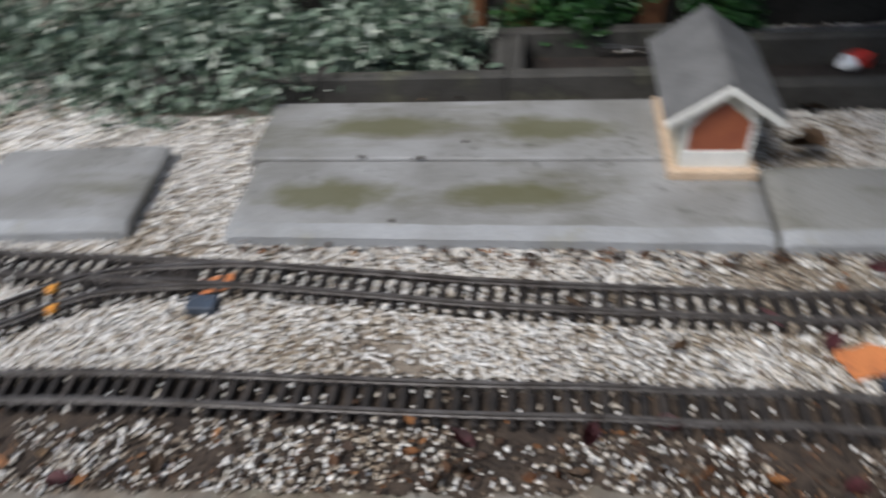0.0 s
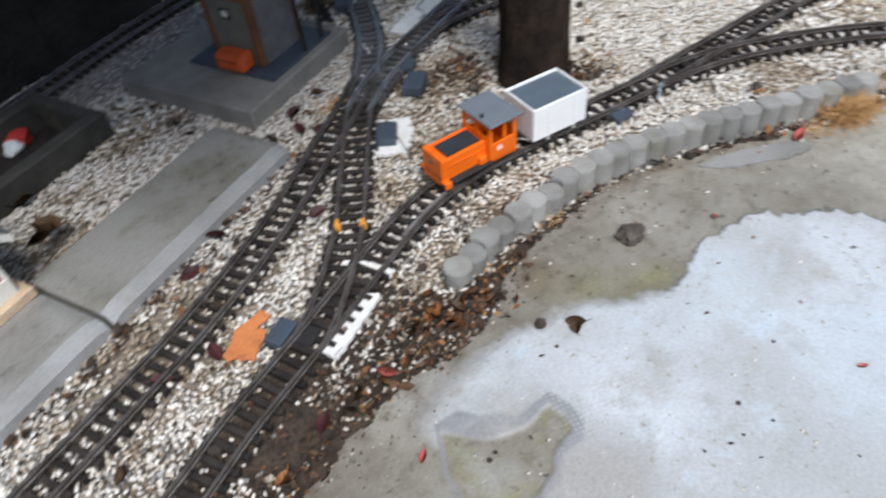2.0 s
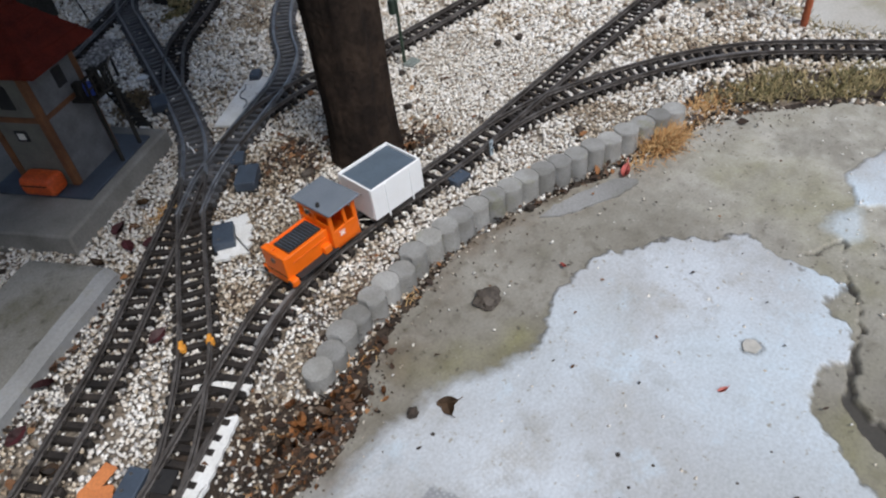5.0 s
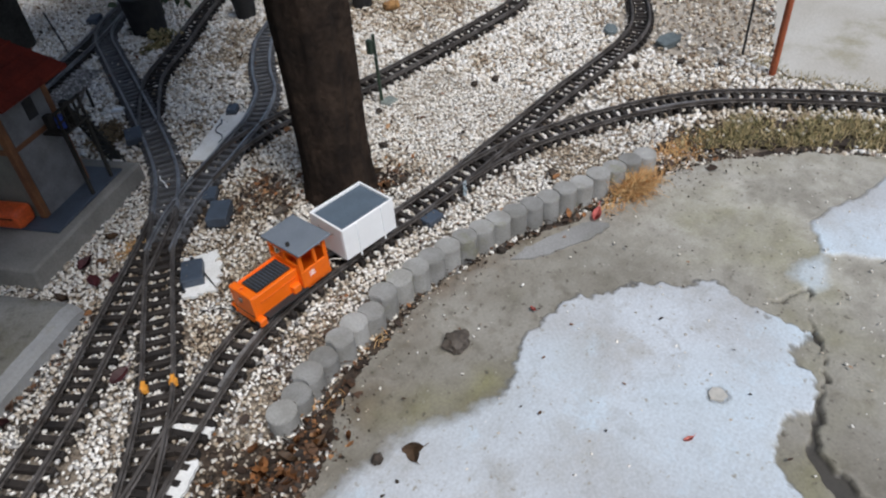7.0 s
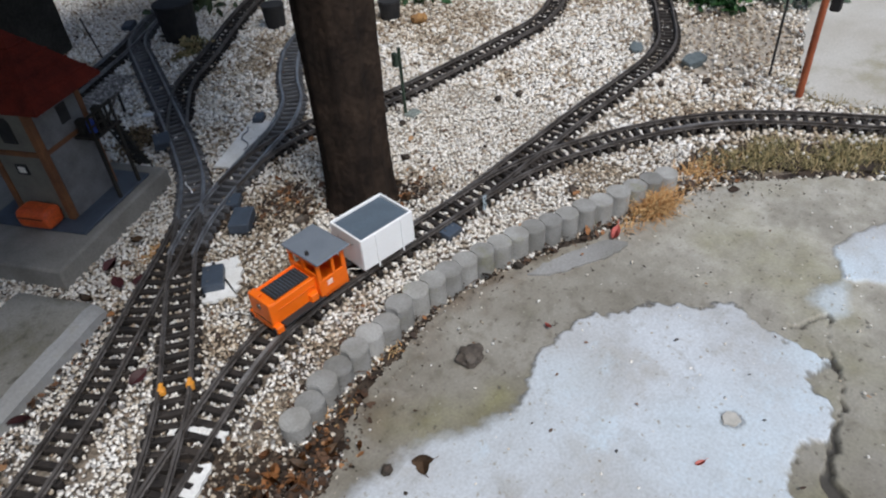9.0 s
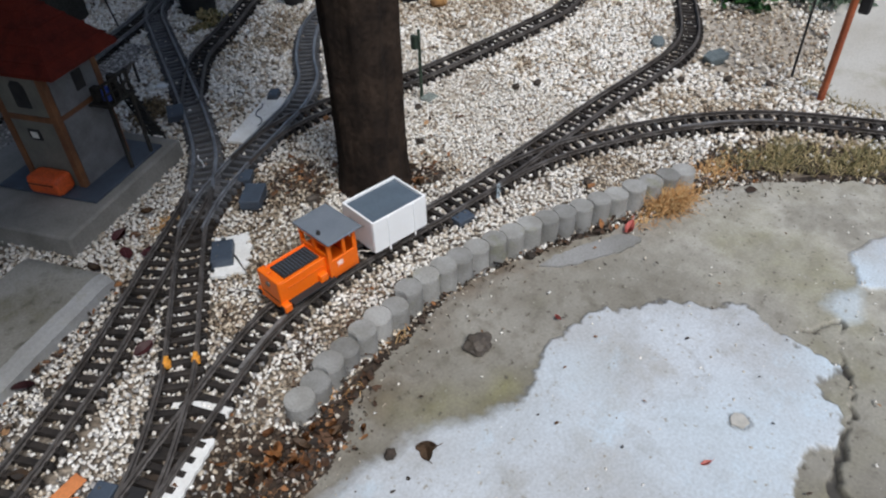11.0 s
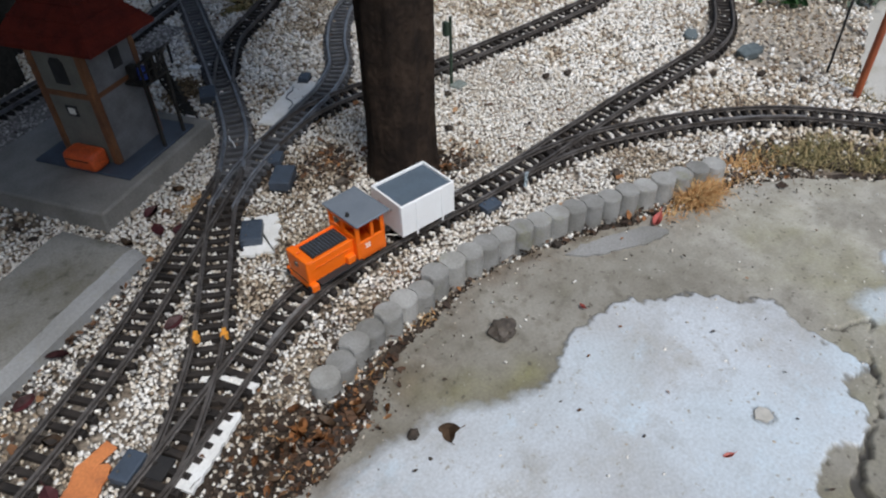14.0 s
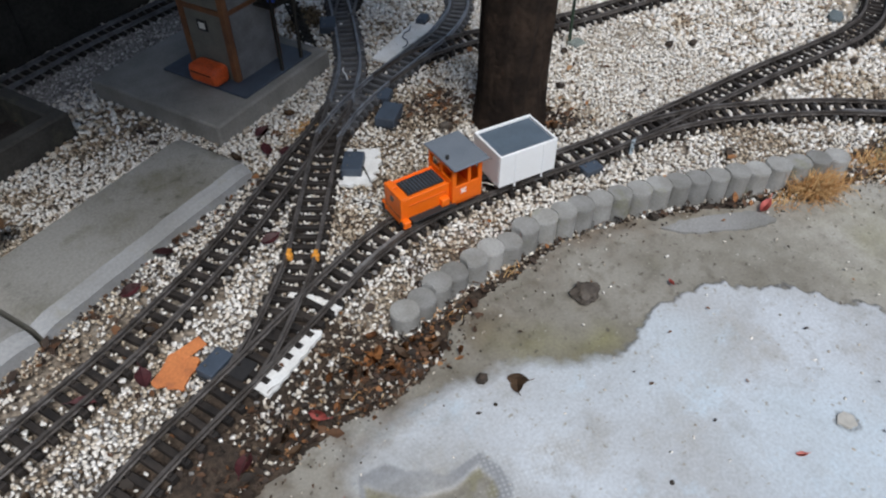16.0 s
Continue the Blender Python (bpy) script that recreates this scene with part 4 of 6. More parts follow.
# ---- tree ----
def trunk_tree():
    tree = thing("tree", pose(1.085, 0.992, -0.01), "tree with a dark ridged trunk beside the track", "tree")
    bm = bmesh.new()
    rings, n = [], 80
    for i in range(40):
        z = -0.02 + i * 0.031
        k = max(0.0, 1 - (z + 0.02) / 0.08)
        r = 0.0705 + 0.013 * k ** 1.5 - 0.004 * min(z, 1.8)
        cx, cy = 0.012 * z, -0.012 * z + 0.004 * math.sin(z * 5)
        ring = []
        for j in range(n):
            a = j * 2 * math.pi / n
            q = r * (1 + 0.05 * math.cos(3 * a + 1.2) + 0.10 * noise.noise((math.cos(a) * 2.2, math.sin(a) * 2.2, z * 2.0)) + 0.045 * noise.noise((math.cos(a) * 8, math.sin(a) * 8, z * 3.0)) + 0.025 * noise.noise((math.cos(a) * 17, math.sin(a) * 17, z * 9.0)))
            k2 = max(0.0, 1 - z / 0.26)
            q *= 1 - (0.05 + 0.19 * k2) * math.exp(-((a - 4.42 - 0.25 * (1 - k2)) / 0.17) ** 2) + 0.05 * k2 * math.exp(-((a - 4.85) / 0.25) ** 2) - 0.03 * math.exp(-((a - 3.6) / 0.16) ** 2)
            ring.append(bm.verts.new((cx + q * math.cos(a), cy + q * math.sin(a), z)))
        rings.append(ring)
    for p, q in zip(rings, rings[1:]):
        for j in range(n):
            bm.faces.new((p[j], p[(j + 1) % n], q[(j + 1) % n], q[j]))
    bm.faces.new(rings[-1])
    part("trunk", bm, BARK, tree, smooth=True)
    rng = np.random.default_rng(5)
    tips = []
    # Limbs out of view, placed to shade the tower and the far gravel.
    for k in range(17):
        if k < 7:
            u, v = rng.uniform(0.02, 0.45), rng.uniform(-0.42, 0.15)
        elif k < 13:
            u, v = rng.uniform(0.95, 1.45), rng.uniform(0.18, 0.62)
        else:
            u, v = rng.uniform(-1.6, 0.2), rng.uniform(0.6, 1.0)
        z0 = rng.uniform(0.98, 1.25)
        tip = (0.164 + u * CU - v * SU - 1.085, 0.965 + u * SU + v * CU - 0.992, z0 + rng.uniform(0.0, 0.4))
        pts = spline([(0.012, -0.012, 0.90 + 0.014 * k), (tip[0] * 0.4, tip[1] * 0.4, z0 + 0.05), tip], 0.08)
        part("shade_limb", tube(pts, 0.03, 8, r2=0.006), BARK, tree)
        tips += [tip, tuple(pts[len(pts) // 2])]
    px, py, pz = [], [], []
    for t in tips:
        m = 430
        d = rng.normal(0, 1, (m, 3))
        d = d / np.linalg.norm(d, axis=1)[:, None] * rng.uniform(0.4, 1.0, (m, 1)) ** 0.5 * (0.32, 0.30, 0.14)
        px.append(t[0] + d[:, 0]), py.append(t[1] + d[:, 1]), pz.append(np.maximum(t[2] + d[:, 2], 0.92))
    px, py, pz = map(np.concatenate, (px, py, pz))
    # Unseen leaf mass added to block sun and sky over the back left.
    raw_part("shade_crown", scatter_leaves(px, py, pz, rng.uniform(0.06, 0.12, len(px)), rng, 0.8), HEDGE, tree)


def raw_part(name, data, material, parent, label=""):
    ob = raw(name, *data, material, label, "")
    ob.parent = parent
    return ob


trunk_tree()


# ---- concrete log edging ----
LOGS = [(0.603, 0.678), (0.639, 0.685), (0.672, 0.691), (0.7095, 0.696), (0.746, 0.693), (0.785, 0.699), (0.819, 0.692), (0.8555, 0.695), (0.8945, 0.691), (0.931, 0.684), (0.968, 0.679), (1.004, 0.670),
        (1.041, 0.659), (1.076, 0.646), (1.112, 0.633), (1.147, 0.619), (1.180, 0.603), (1.214, 0.587), (1.250, 0.571), (1.287, 0.555), (1.325, 0.538), (1.364, 0.522), (1.400, 0.506), (1.434, 0.489)]
edging = thing("lawn_edging", pose(*LOGS[0], 0), "row of grey concrete log edging along the yard", "edging")
rng = np.random.default_rng(8)
LOW = {0: 0.026, 1: 0.023, 2: 0.034, 3: 0.029, 4: 0.039, 5: 0.035, 6: 0.034}
for i, (x, y) in enumerate(LOGS):
    r = 0.0225 * rng.uniform(0.97, 1.03)
    bitten = i in (1, 3, 6) or (i > 7 and i % 3 == 0)
    pts = []
    for j in range(40):
        a = j * 2 * math.pi / 40
        q = r * (1 + 0.020 * noise.noise((x * 90 + 2 * math.cos(a), y * 90 + 2 * math.sin(a), 0)))
        p = Vector((x + q * math.cos(a), y + q * math.sin(a)))
        # each log is cast with a hollow that takes its round neighbour
        for n, reach in ((i - 1, 0.0222 if bitten else 0.0205),):
            if 0 <= n < len(LOGS):
                c = Vector(LOGS[n])
                if (p - c).length < reach:
                    p = c + (p - c).normalized() * reach
        pts.append((p.x - LOGS[0][0], p.y - LOGS[0][1]))
    part("edging_log", prism(pts, -0.03, LOW.get(i, 0.044) + rng.uniform(-0.0025, 0.0025), 0.0014), LOG, edging)


# ---- train ----
def wheelset(parent, x, r=0.0115):
    part("axle", cyl(0.002, 0.002, 0.05, (x, -0.025, 0.0165 + r), 8, "y"), STEEL, parent)
    for s in (-1, 1):
        w = part("wheel", cyl(r, r, 0.004, (x, s * 0.021 - 0.002, 0.0165 + r), 18, "y", bevel=0.0006), BLACK, parent)
        part("flange", cyl(r + 0.0015, r + 0.0015, 0.0012, (x, s * 0.0185 - 0.0006, 0.0165 + r), 18, "y"), STEEL, w, "worn metal flange")


def wagon():
    g = thing("goods_wagon", pose(0.956, 0.836, 0, 0, 0, -8.5), "white box wagon with a blue-grey top, standing on the track", "wagon", "model train")
    L, W, Z0, Z1 = 0.118, 0.088, 0.036, 0.101
    t = 0.004
    part("floor", box(L - 0.006, W - 0.006, 0.004, (0, 0, Z0)), WHITE, g)
    for s in (-1, 1):
        side = part("side_wall", box(L, t, Z1 - Z0, (0, s * (W / 2 - t / 2), Z0 - 0.002), 0.0008), WHITE, g)
        for x in (-0.027, 0.030):
            part("rib", box(0.0035, 0.0025, Z1 - Z0 + 0.005, (x, s * (W / 2 + 0.0008), Z0 - 0.009), 0.0006), WHITE, side, "thin upright rib")
        end = part("end_wall", box(t, W - 2 * t, Z1 - Z0, (s * (L / 2 - t / 2), 0, Z0 - 0.002), 0.0008), WHITE, g)
        part("grab_rail", tube([(s * (L / 2 + 0.001), -0.020, 0.083), (s * (L / 2 + 0.004), -0.018, 0.082), (s * (L / 2 + 0.004), 0.018, 0.082), (s * (L / 2 + 0.001), 0.020, 0.083)], 0.0009, 6), STEEL, end, "grey wire grab rail")
        part("coupler", box(0.012, 0.012, 0.004, (s * (L / 2 + 0.004), 0, 0.028), 0.001), BLACK, g)
    part("cover", box(L - 2 * t - 0.001, W - 2 * t - 0.001, 0.004, (0, 0, Z1 - 0.010), 0.0005), SLATE, g, "flat blue-grey cover set into the top")
    part("underframe", box(L - 0.02, 0.03, 0.010, (0, 0, 0.026), 0.001), BLACK, g)
    for x in (-0.036, 0.036):
        wheelset(g, x)


def locomotive():
    g = thing("locomotive", pose(0.711, 0.860, 0, 0, 0, -4.5), "small bright orange toy diesel locomotive with grey cab roof", "locomotive", "model train")
    part("frame", box(0.140, 0.040, 0.014, (0.078, 0, 0.022), 0.001), BLACK, g)
    for s in (-1, 1):
        part("running_board", box(0.085, 0.017, 0.003, (0.055, s * 0.0335, 0.034), 0.0006), BLACK, g, "black running board")
        step = part("front_step", box(0.014, 0.016, 0.014, (0.004, s * 0.0305, 0.024), 0.0018), ORANGE, g)
        part("step_ring", cyl(0.0052, 0.0052, 0.0018, (-0.0044, s * 0.0305, 0.0310), 16, "x"), BLACK, step, "dark round socket")
        part("sand_box", box(0.016, 0.014, 0.015, (0.080, s * 0.030, 0.037), 0.0015), ORANGE, g)
        part("hood_side", box(0.090, 0.0035, 0.041, (0.047, s * 0.0262, 0.036), 0.001), ORANGE, g)
        part("hand_rail", tube([(0.014, s * 0.0285, 0.060), (0.014, s * 0.030, 0.064), (0.084, s * 0.030, 0.064), (0.084, s * 0.0285, 0.060)], 0.0007, 5), ORANGE, g)
    part("nose", box(0.006, 0.056, 0.058, (0.001, 0, 0.023), 0.0022, seg=2), ORANGE, g)
    part("nose_seam", box(0.0006, 0.050, 0.0012, (-0.0022, 0, 0.040)), BLACK, g, "thin dark seam across the nose")
    for s in (-1, 1):
        part("hood_front_lip", box(0.012, 0.022, 0.003, (0.006, s * 0.017, 0.0775), 0.001), ORANGE, g)
    part("headlamp", cyl(0.005, 0.005, 0.003, (-0.004, 0, 0.066), 16, "x", bevel=0.0006), STEEL, g, "small round headlamp")
    part("hood_body", box(0.088, 0.049, 0.038, (0.047, 0, 0.036), 0.001), ORANGE, g)
    gr = part("hood_grille", box(0.070, 0.038, 0.0035, (0.052, 0, 0.0742), 0.0006), BLACK, g, "flat black hood grille")
    for k in range(11):
        part("grille_bar", box(0.0016, 0.034, 0.0008, (0.022 + 0.006 * k, 0, 0.0776)), BOXG, gr)
    part("coupler_hook", tube([(-0.002, 0.004, 0.022), (-0.013, 0.005, 0.021), (-0.017, 0.0, 0.021), (-0.013, -0.005, 0.021), (-0.002, -0.004, 0.022)], 0.0011, 6), STEEL, g, "grey wire coupler loop")
    # cab: low walls, corner posts and window bars, all open above the sill
    x0, x1, hw, sill, top = 0.092, 0.152, 0.0375, 0.069, 0.109
    part("cab_floor", box(x1 - x0, hw * 2, 0.004, ((x0 + x1) / 2, 0, 0.034)), ORANGE, g)
    for s in (-1, 1):
        side = part("cab_side", box(x1 - x0, 0.004, sill - 0.032, ((x0 + x1) / 2, s * (hw - 0.002), 0.032), 0.0008), ORANGE, g)
        for x, w in ((x0 + 0.004, 0.008), ((x0 + x1) / 2 + 0.004, 0.006), (x1 - 0.004, 0.008)):
            part("window_post", box(w, 0.004, top - sill, (x, s * (hw - 0.002), sill), 0.0005), ORANGE, side)
        part("window_head", box(x1 - x0, 0.004, 0.007, ((x0 + x1) / 2, s * (hw - 0.002), top - 0.007)), ORANGE, side)
        for k, w in enumerate((0.012, 0.009, 0.012)):
            part("lettering", box(w, 0.0005, 0.0016, (x0 + 0.022, s * (hw + 0.0002), 0.060 - k * 0.0035)), WHITE, side, "short white bars of lettering")
    for x, name in ((x0 + 0.002, "cab_front"), (x1 - 0.002, "cab_back")):
        wall = part(name, box(0.004, hw * 2 - 0.008, 0.082 - 0.032, (x, 0, 0.032), 0.0006), ORANGE, g)
        part("window_post", box(0.004, 0.008, top - 0.082, (x, 0, 0.082)), ORANGE, wall)
        part("window_head", box(0.004, hw * 2 - 0.008, 0.008, (x, 0, top - 0.008)), ORANGE, wall)
    roof = part("cab_roof", box(0.071, 0.094, 0.004, (0.1245, 0, top), 0.0012), ROOFG, g, "flat grey cab roof")
    part("whistle", cyl(0.0035, 0.0030, 0.006, (0.098, -0.012, top + 0.004), 12), BLACK, roof, "small black knob")
    part("rear_beam", box(0.005, 0.066, 0.012, (0.153, 0, 0.026), 0.001), ORANGE, g)
    part("coupler", box(0.014, 0.010, 0.004, (0.161, 0, 0.026), 0.001), BLACK, g)
    for x in (0.035, 0.115):
        wheelset(g, x, 0.012)
        for s in (-1, 1):
            part("axle_box", box(0.014, 0.006, 0.012, (x, s * 0.028, 0.020), 0.001), BLACK, g)
    part("side_rod", tube([(0.035, -0.0275, 0.0285), (0.115, -0.0275, 0.0285)], 0.0014, 6), STEEL, g)


wagon()
locomotive()
for s, label in ((1, "thin pale wire between locomotive and wagon"), (-1, "thin pale wire looped under the wagon end")):
    pts = spline([(0.866, 0.846 + s * 0.012, 0.036), (0.878, 0.844 + s * 0.022, 0.040), (0.890, 0.842 + s * 0.026, 0.034), (0.899, 0.842 + s * 0.030, 0.040)], 0.003)
    solo("wire", tube(pts, 0.0009, 6), WIRE, label, "wire", "train wires")


# ---- platform shelter ----
def shelter():
    g = thing("model_house", uv_pose(-0.079, 0.138, 0.030), "small cream model station house with brick-red front", "model house")
    part("plinth", box(0.142, 0.235, 0.018, (0, 0.1175, 0), 0.0015), PLINTH, g, "tan wooden base")
    a, e, h = 0.057, 0.122, 0.163
    for s in (-1, 1):
        side = part("side_wall", box(0.005, 0.205, e - 0.018 + 0.004, (s * (a - 0.0025), 0.1255, 0.018)), CREAM, g)
        for y in (0.045, 0.10, 0.16):
            w = part("window", box(0.002, 0.022, 0.045, (s * (a + 0.0004), y, 0.05)), BLACK, side, "dark window opening")
            part("window_frame", join(box(0.003, 0.003, 0.050, (s * (a + 0.001), y - 0.0125, 0.048)), box(0.003, 0.003, 0.050, (s * (a + 0.001), y + 0.0125, 0.048))), TRIM, w)
    for y0, y1, name in ((0.018, 0.023, "front_wall"), (0.228, 0.233, "back_wall")):
        part(name, profile_y([(-a, 0.018), (a, 0.018), (a, e), (0, h), (-a, e)], y0, y1), CREAM, g)
    door = part("front_panel", profile_y([(-0.046, 0.050), (0.046, 0.050), (0.046, 0.100), (0.0, 0.140), (-0.046, 0.100)], 0.0150, 0.0185), BRICKR, g, "brick-red front panel")
    for s in (-1, 1):
        part("panel_post", box(0.008, 0.006, 0.090, (s * 0.050, 0.0165, 0.018), 0.0006), TRIM, door)
    part("sill_board", box(0.108, 0.008, 0.032, (0, 0.0165, 0.018), 0.0008), TRIM, door, "white board under the red panel")
    dx, dz = 0.088, 0.062
    n = Vector((dz, 0, dx)).normalized()
    for s in (-1, 1):
        t = 0.005
        roof = part("roof_slope", profile_y([(0, 0.176), (s * dx, 0.176 - dz), (s * (dx + n.x * t), 0.176 - dz + n.z * t), (0, 0.176 + t / n.z)], 0.000, 0.262), SHING, g, "dark grey shingled slope")
        part("verge_board", profile_y([(0, 0.166), (s * (dx - 0.002), 0.166 - dz), (s * (dx + 0.002), 0.176 - dz), (0, 0.1775)], -0.005, 0.001), TRIM, roof, "white verge board")
        part("verge_board", profile_y([(0, 0.166), (s * (dx - 0.002), 0.166 - dz), (s * (dx + 0.002), 0.176 - dz), (0, 0.1775)], 0.261, 0.266), TRIM, roof)
        part("brace", tube([(s * 0.050, 0.008, 0.100), (s * 0.030, 0.004, 0.140)], 0.003, 6), TRIM, roof)
    part("ridge_cap", box(0.008, 0.262, 0.003, (0, 0.131, 0.1815), 0.001), SHING, g)


shelter()


# ---- signal tower ----
def tower():
    g = thing("signal_tower", uv_pose(0.708, 0.255, 0.040), "grey model signal tower with timber corners and dark red roof", "model tower")
    part("base_plate", box(0.215, 0.232, 0.006, (0.004, 0.004, 0), 0.0012), BOXG, g, "dark grey base plate")
    a, b, h = 0.066, 0.060, 0.262
    part("core", box(2 * a, 2 * b, h, (0, 0, 0.006)), STUCCO, g)
    part("south_wall", box(2 * a - 0.022, 0.003, h - 0.02, (0, -b - 0.0015, 0.006)), STUCCOW, g, "pale stucco wall")
    for sx in (-1, 1):
        for sy in (-1, 1):
            part("corner_post", box(0.014, 0.014, h, (sx * (a - 0.003), sy * (b - 0.003), 0.006), 0.0012), TIMBER, g)
    for sy in (-1, 1):
        part("band", box(2 * a + 0.004, 0.008, 0.010, (0, sy * b, 0.146), 0.0008), TIMBER, g)
    for sx in (-1, 1):
        part("band", box(0.008, 2 * b - 0.02, 0.010, (sx * a, 0, 0.146), 0.0008), TIMBER, g)
    w = part("window", box(0.003, 0.026, 0.022, (-a - 0.0008, 0.006, 0.104)), BLACK, g, "small square window")
    # Pane in white trim colour: the window's reflection is painted.
    part("pane", box(0.002, 0.016, 0.013, (-a - 0.0018, 0.006, 0.1085)), TRIM, w, "window pane with its white reflection painted on")
    part("window", prism_x([(-0.016, 0.172), (0.016, 0.172), (0.016, 0.215), (0.009, 0.224), (-0.009, 0.224), (-0.016, 0.215)], -a - 0.002, -a), BLACK, g, "tall dark arched window")
    part("window", box(0.024, 0.003, 0.036, (0.012, -b - 0.0035, 0.180)), BLACK, g)
    bal = part("balcony", box(0.075, 0.050, 0.005, (0.050, -b - 0.027, 0.140), 0.001), DARKW, g, "dark wooden balcony")
    for x in (0.016, 0.050, 0.084):
        part("baluster", box(0.004, 0.004, 0.045, (x, -b - 0.049, 0.145)), DARKW, bal)
    part("handrail", box(0.078, 0.004, 0.004, (0.050, -b - 0.049, 0.186)), DARKW, bal)
    for x in (0.018, 0.082):
        part("stilt", box(0.006, 0.006, 0.140, (x, -b - 0.047, 0.004)), DARKW, bal)
    for x, y, hgt in ((0.030, -0.075, 0.030), (0.062, -0.094, 0.022), (0.074, -0.080, 0.036)):
        part("crate", box(0.016, 0.014, hgt, (x, y, 0.145), 0.001), DARKW, bal)
    for x in (0.033, 0.067):
        part("baluster", box(0.004, 0.004, 0.045, (x, -b - 0.049, 0.145)), DARKW, bal)
    part("midrail", box(0.078, 0.003, 0.003, (0.050, -b - 0.049, 0.165)), DARKW, bal)
    part("stair", slope_stair(), DARKW, g, "dark open stair")
    part("barrel", cyl(0.010, 0.009, 0.024, (0.040, -b - 0.030, 0.145), 14, bevel=0.001), BLUE, bal, "small blue barrel")
    n = part("roof", roof_hip(0.088, 0.112, 0.252, 0.365), REDROOF, g, "dark red hipped roof")
    for k in range(4):
        part("tile_course", hip_ring(0.088, 0.112, 0.252, 0.365, 0.18 + 0.2 * k), REDROOF, n)
    bunk = part("bunker", box(0.046, 0.078, 0.040, (-a - 0.024, -0.006, 0.006), 0.012, seg=3), BUNKER, g, "red-orange bunker with a sloped lid")
    part("lid_seam", box(0.0015, 0.056, 0.002, (-a - 0.0475, -0.006, 0.032)), DARKW, bunk, "dark seam under the lid")


def prism_x(outline, x0, x1):
    bm = bmesh.new()
    f = bm.faces.new([bm.verts.new((x0, y, z)) for y, z in outline])
    top = bmesh.ops.extrude_face_region(bm, geom=[f])
    bmesh.ops.translate(bm, vec=(x1 - x0, 0, 0), verts=[v for v in top["geom"] if isinstance(v, bmesh.types.BMVert)])
    return bm


def slope_stair():
    bm = None
    for k in range(9):
        bm = box(0.014, 0.034, 0.003, (0.094 + 0.0050 * k, -0.087, 0.132 - k * 0.0145), 0, bm)
    for y in (-0.104, -0.070):
        bm = tube([(0.088, y, 0.138), (0.137, y, 0.006)], 0.0025, 5, bm)
    return bm


def roof_hip(a, b, z0, z1):
    bm = bmesh.new()
    q = [bm.verts.new(p) for p in ((-a, -b, z0), (a, -b, z0), (a, b, z0), (-a, b, z0), (0, -0.02, z1), (0, 0.02, z1))]
    l = [bm.verts.new(p) for p in ((-a, -b, z0 - 0.007), (a, -b, z0 - 0.007), (a, b, z0 - 0.007), (-a, b, z0 - 0.007))]
    for f in ((0, 1, 4), (1, 2, 5, 4), (2, 3, 5), (3, 0, 4, 5)):
        bm.faces.new([q[i] for i in f])
    for i in range(4):
        bm.faces.new((q[i], q[(i + 1) % 4], l[(i + 1) % 4], l[i]))
    bm.faces.new(l)
    return bm


def hip_ring(a, b, z0, z1, k):
    """A thin course of tiles round the roof at a share k of its height."""
    bm = bmesh.new()
    r = []
    for kk, out in ((k, 0.0012), (k - 0.02, 0.0030), (k - 0.04, 0.0010)):
        z = z0 + (z1 - z0) * kk
        ax, by = a * (1 - kk) + out, b * (1 - kk) + 0.02 * kk + out
        r.append([bm.verts.new(p) for p in ((-ax, -by, z), (ax, -by, z), (ax, by, z), (-ax, by, z))])
    for p, q in zip(r, r[1:]):
        for i in range(4):
            bm.faces.new((p[i], p[(i + 1) % 4], q[(i + 1) % 4], q[i]))
    return bm


tower()


# ---- point motors, boards and markers ----
def motor(x, y, turn, label, s=1.0, z=0.0):
    g = thing("switch_motor", pose(x, y, z, 0, 0, turn), label, "switch motor", "point motors")
    part("case", box(0.046 * s, 0.030 * s, 0.016 * s, (0, 0, -0.002), 0.002 * s, seg=2), BOXG, g)
    part("base_flange", box(0.052 * s, 0.034 * s, 0.004, (0, 0, -0.003), 0.0008), BLACK, g)
    for sx in (-1, 1):
        part("screw", cyl(0.0022, 0.0022, 0.001, (sx * 0.012 * s, 0.006 * s, 0.0138 * s), 10), STEEL, g)


def board(x, y, turn, l, w, t, material, label, z=-0.002, teeth=0):
    if teeth:
        own = spline([(-l / 2, -w / 2), (0, -w / 2), (l / 2, -w / 2), (l / 2, 0), (l / 2, w / 2), (0, w / 2), (-l / 2, w / 2), (-l / 2, 0), (-l / 2, -w / 2)], 0.004)[:-1]
        bm = prism([(p + teeth * noise.noise((p * 110, q * 110, 1)), q + teeth * noise.noise((p * 110, q * 110, 4))) for p, q in own], 0, t)
    else:
        bm = box(l, w, t, (0, 0, 0), 0.0008)
    return solo("board", bm, material, label, "board", "boards under the points", m=pose(x, y, z, 0, 0, turn))


motor(0.744, 1.045, 50, "blue-grey point motor box on a white board", 1.3)
motor(0.892, 1.142, 38, "blue-grey point motor box beside the points", 1.4)
motor(1.090, 0.766, -8, "blue-grey point motor box beside the curved track", 0.85)
motor(0.346, 0.774, 24, "blue-grey point motor box on a rust-orange board")
motor(1.205, 1.450, 35, "black point motor box on a long white board", 0.8, 0.004)
motor(1.000, 1.565, 60, "dark motor box beside the far points", 1.3)
motor(0.930, 1.215, 40, "dark motor box between diverging tracks", 0.9)
motor(-0.590, 0.503, 24, "blue-grey point motor box near the platform end")
board(0.756, 1.038, 50, 0.105, 0.062, 0.006, WHITED, "white flaking painted board under a point motor", -0.002, 0.013)
board(1.108, 1.392, 26, 0.215, 0.058, 0.006, WHITED, "long white painted board beside the track")
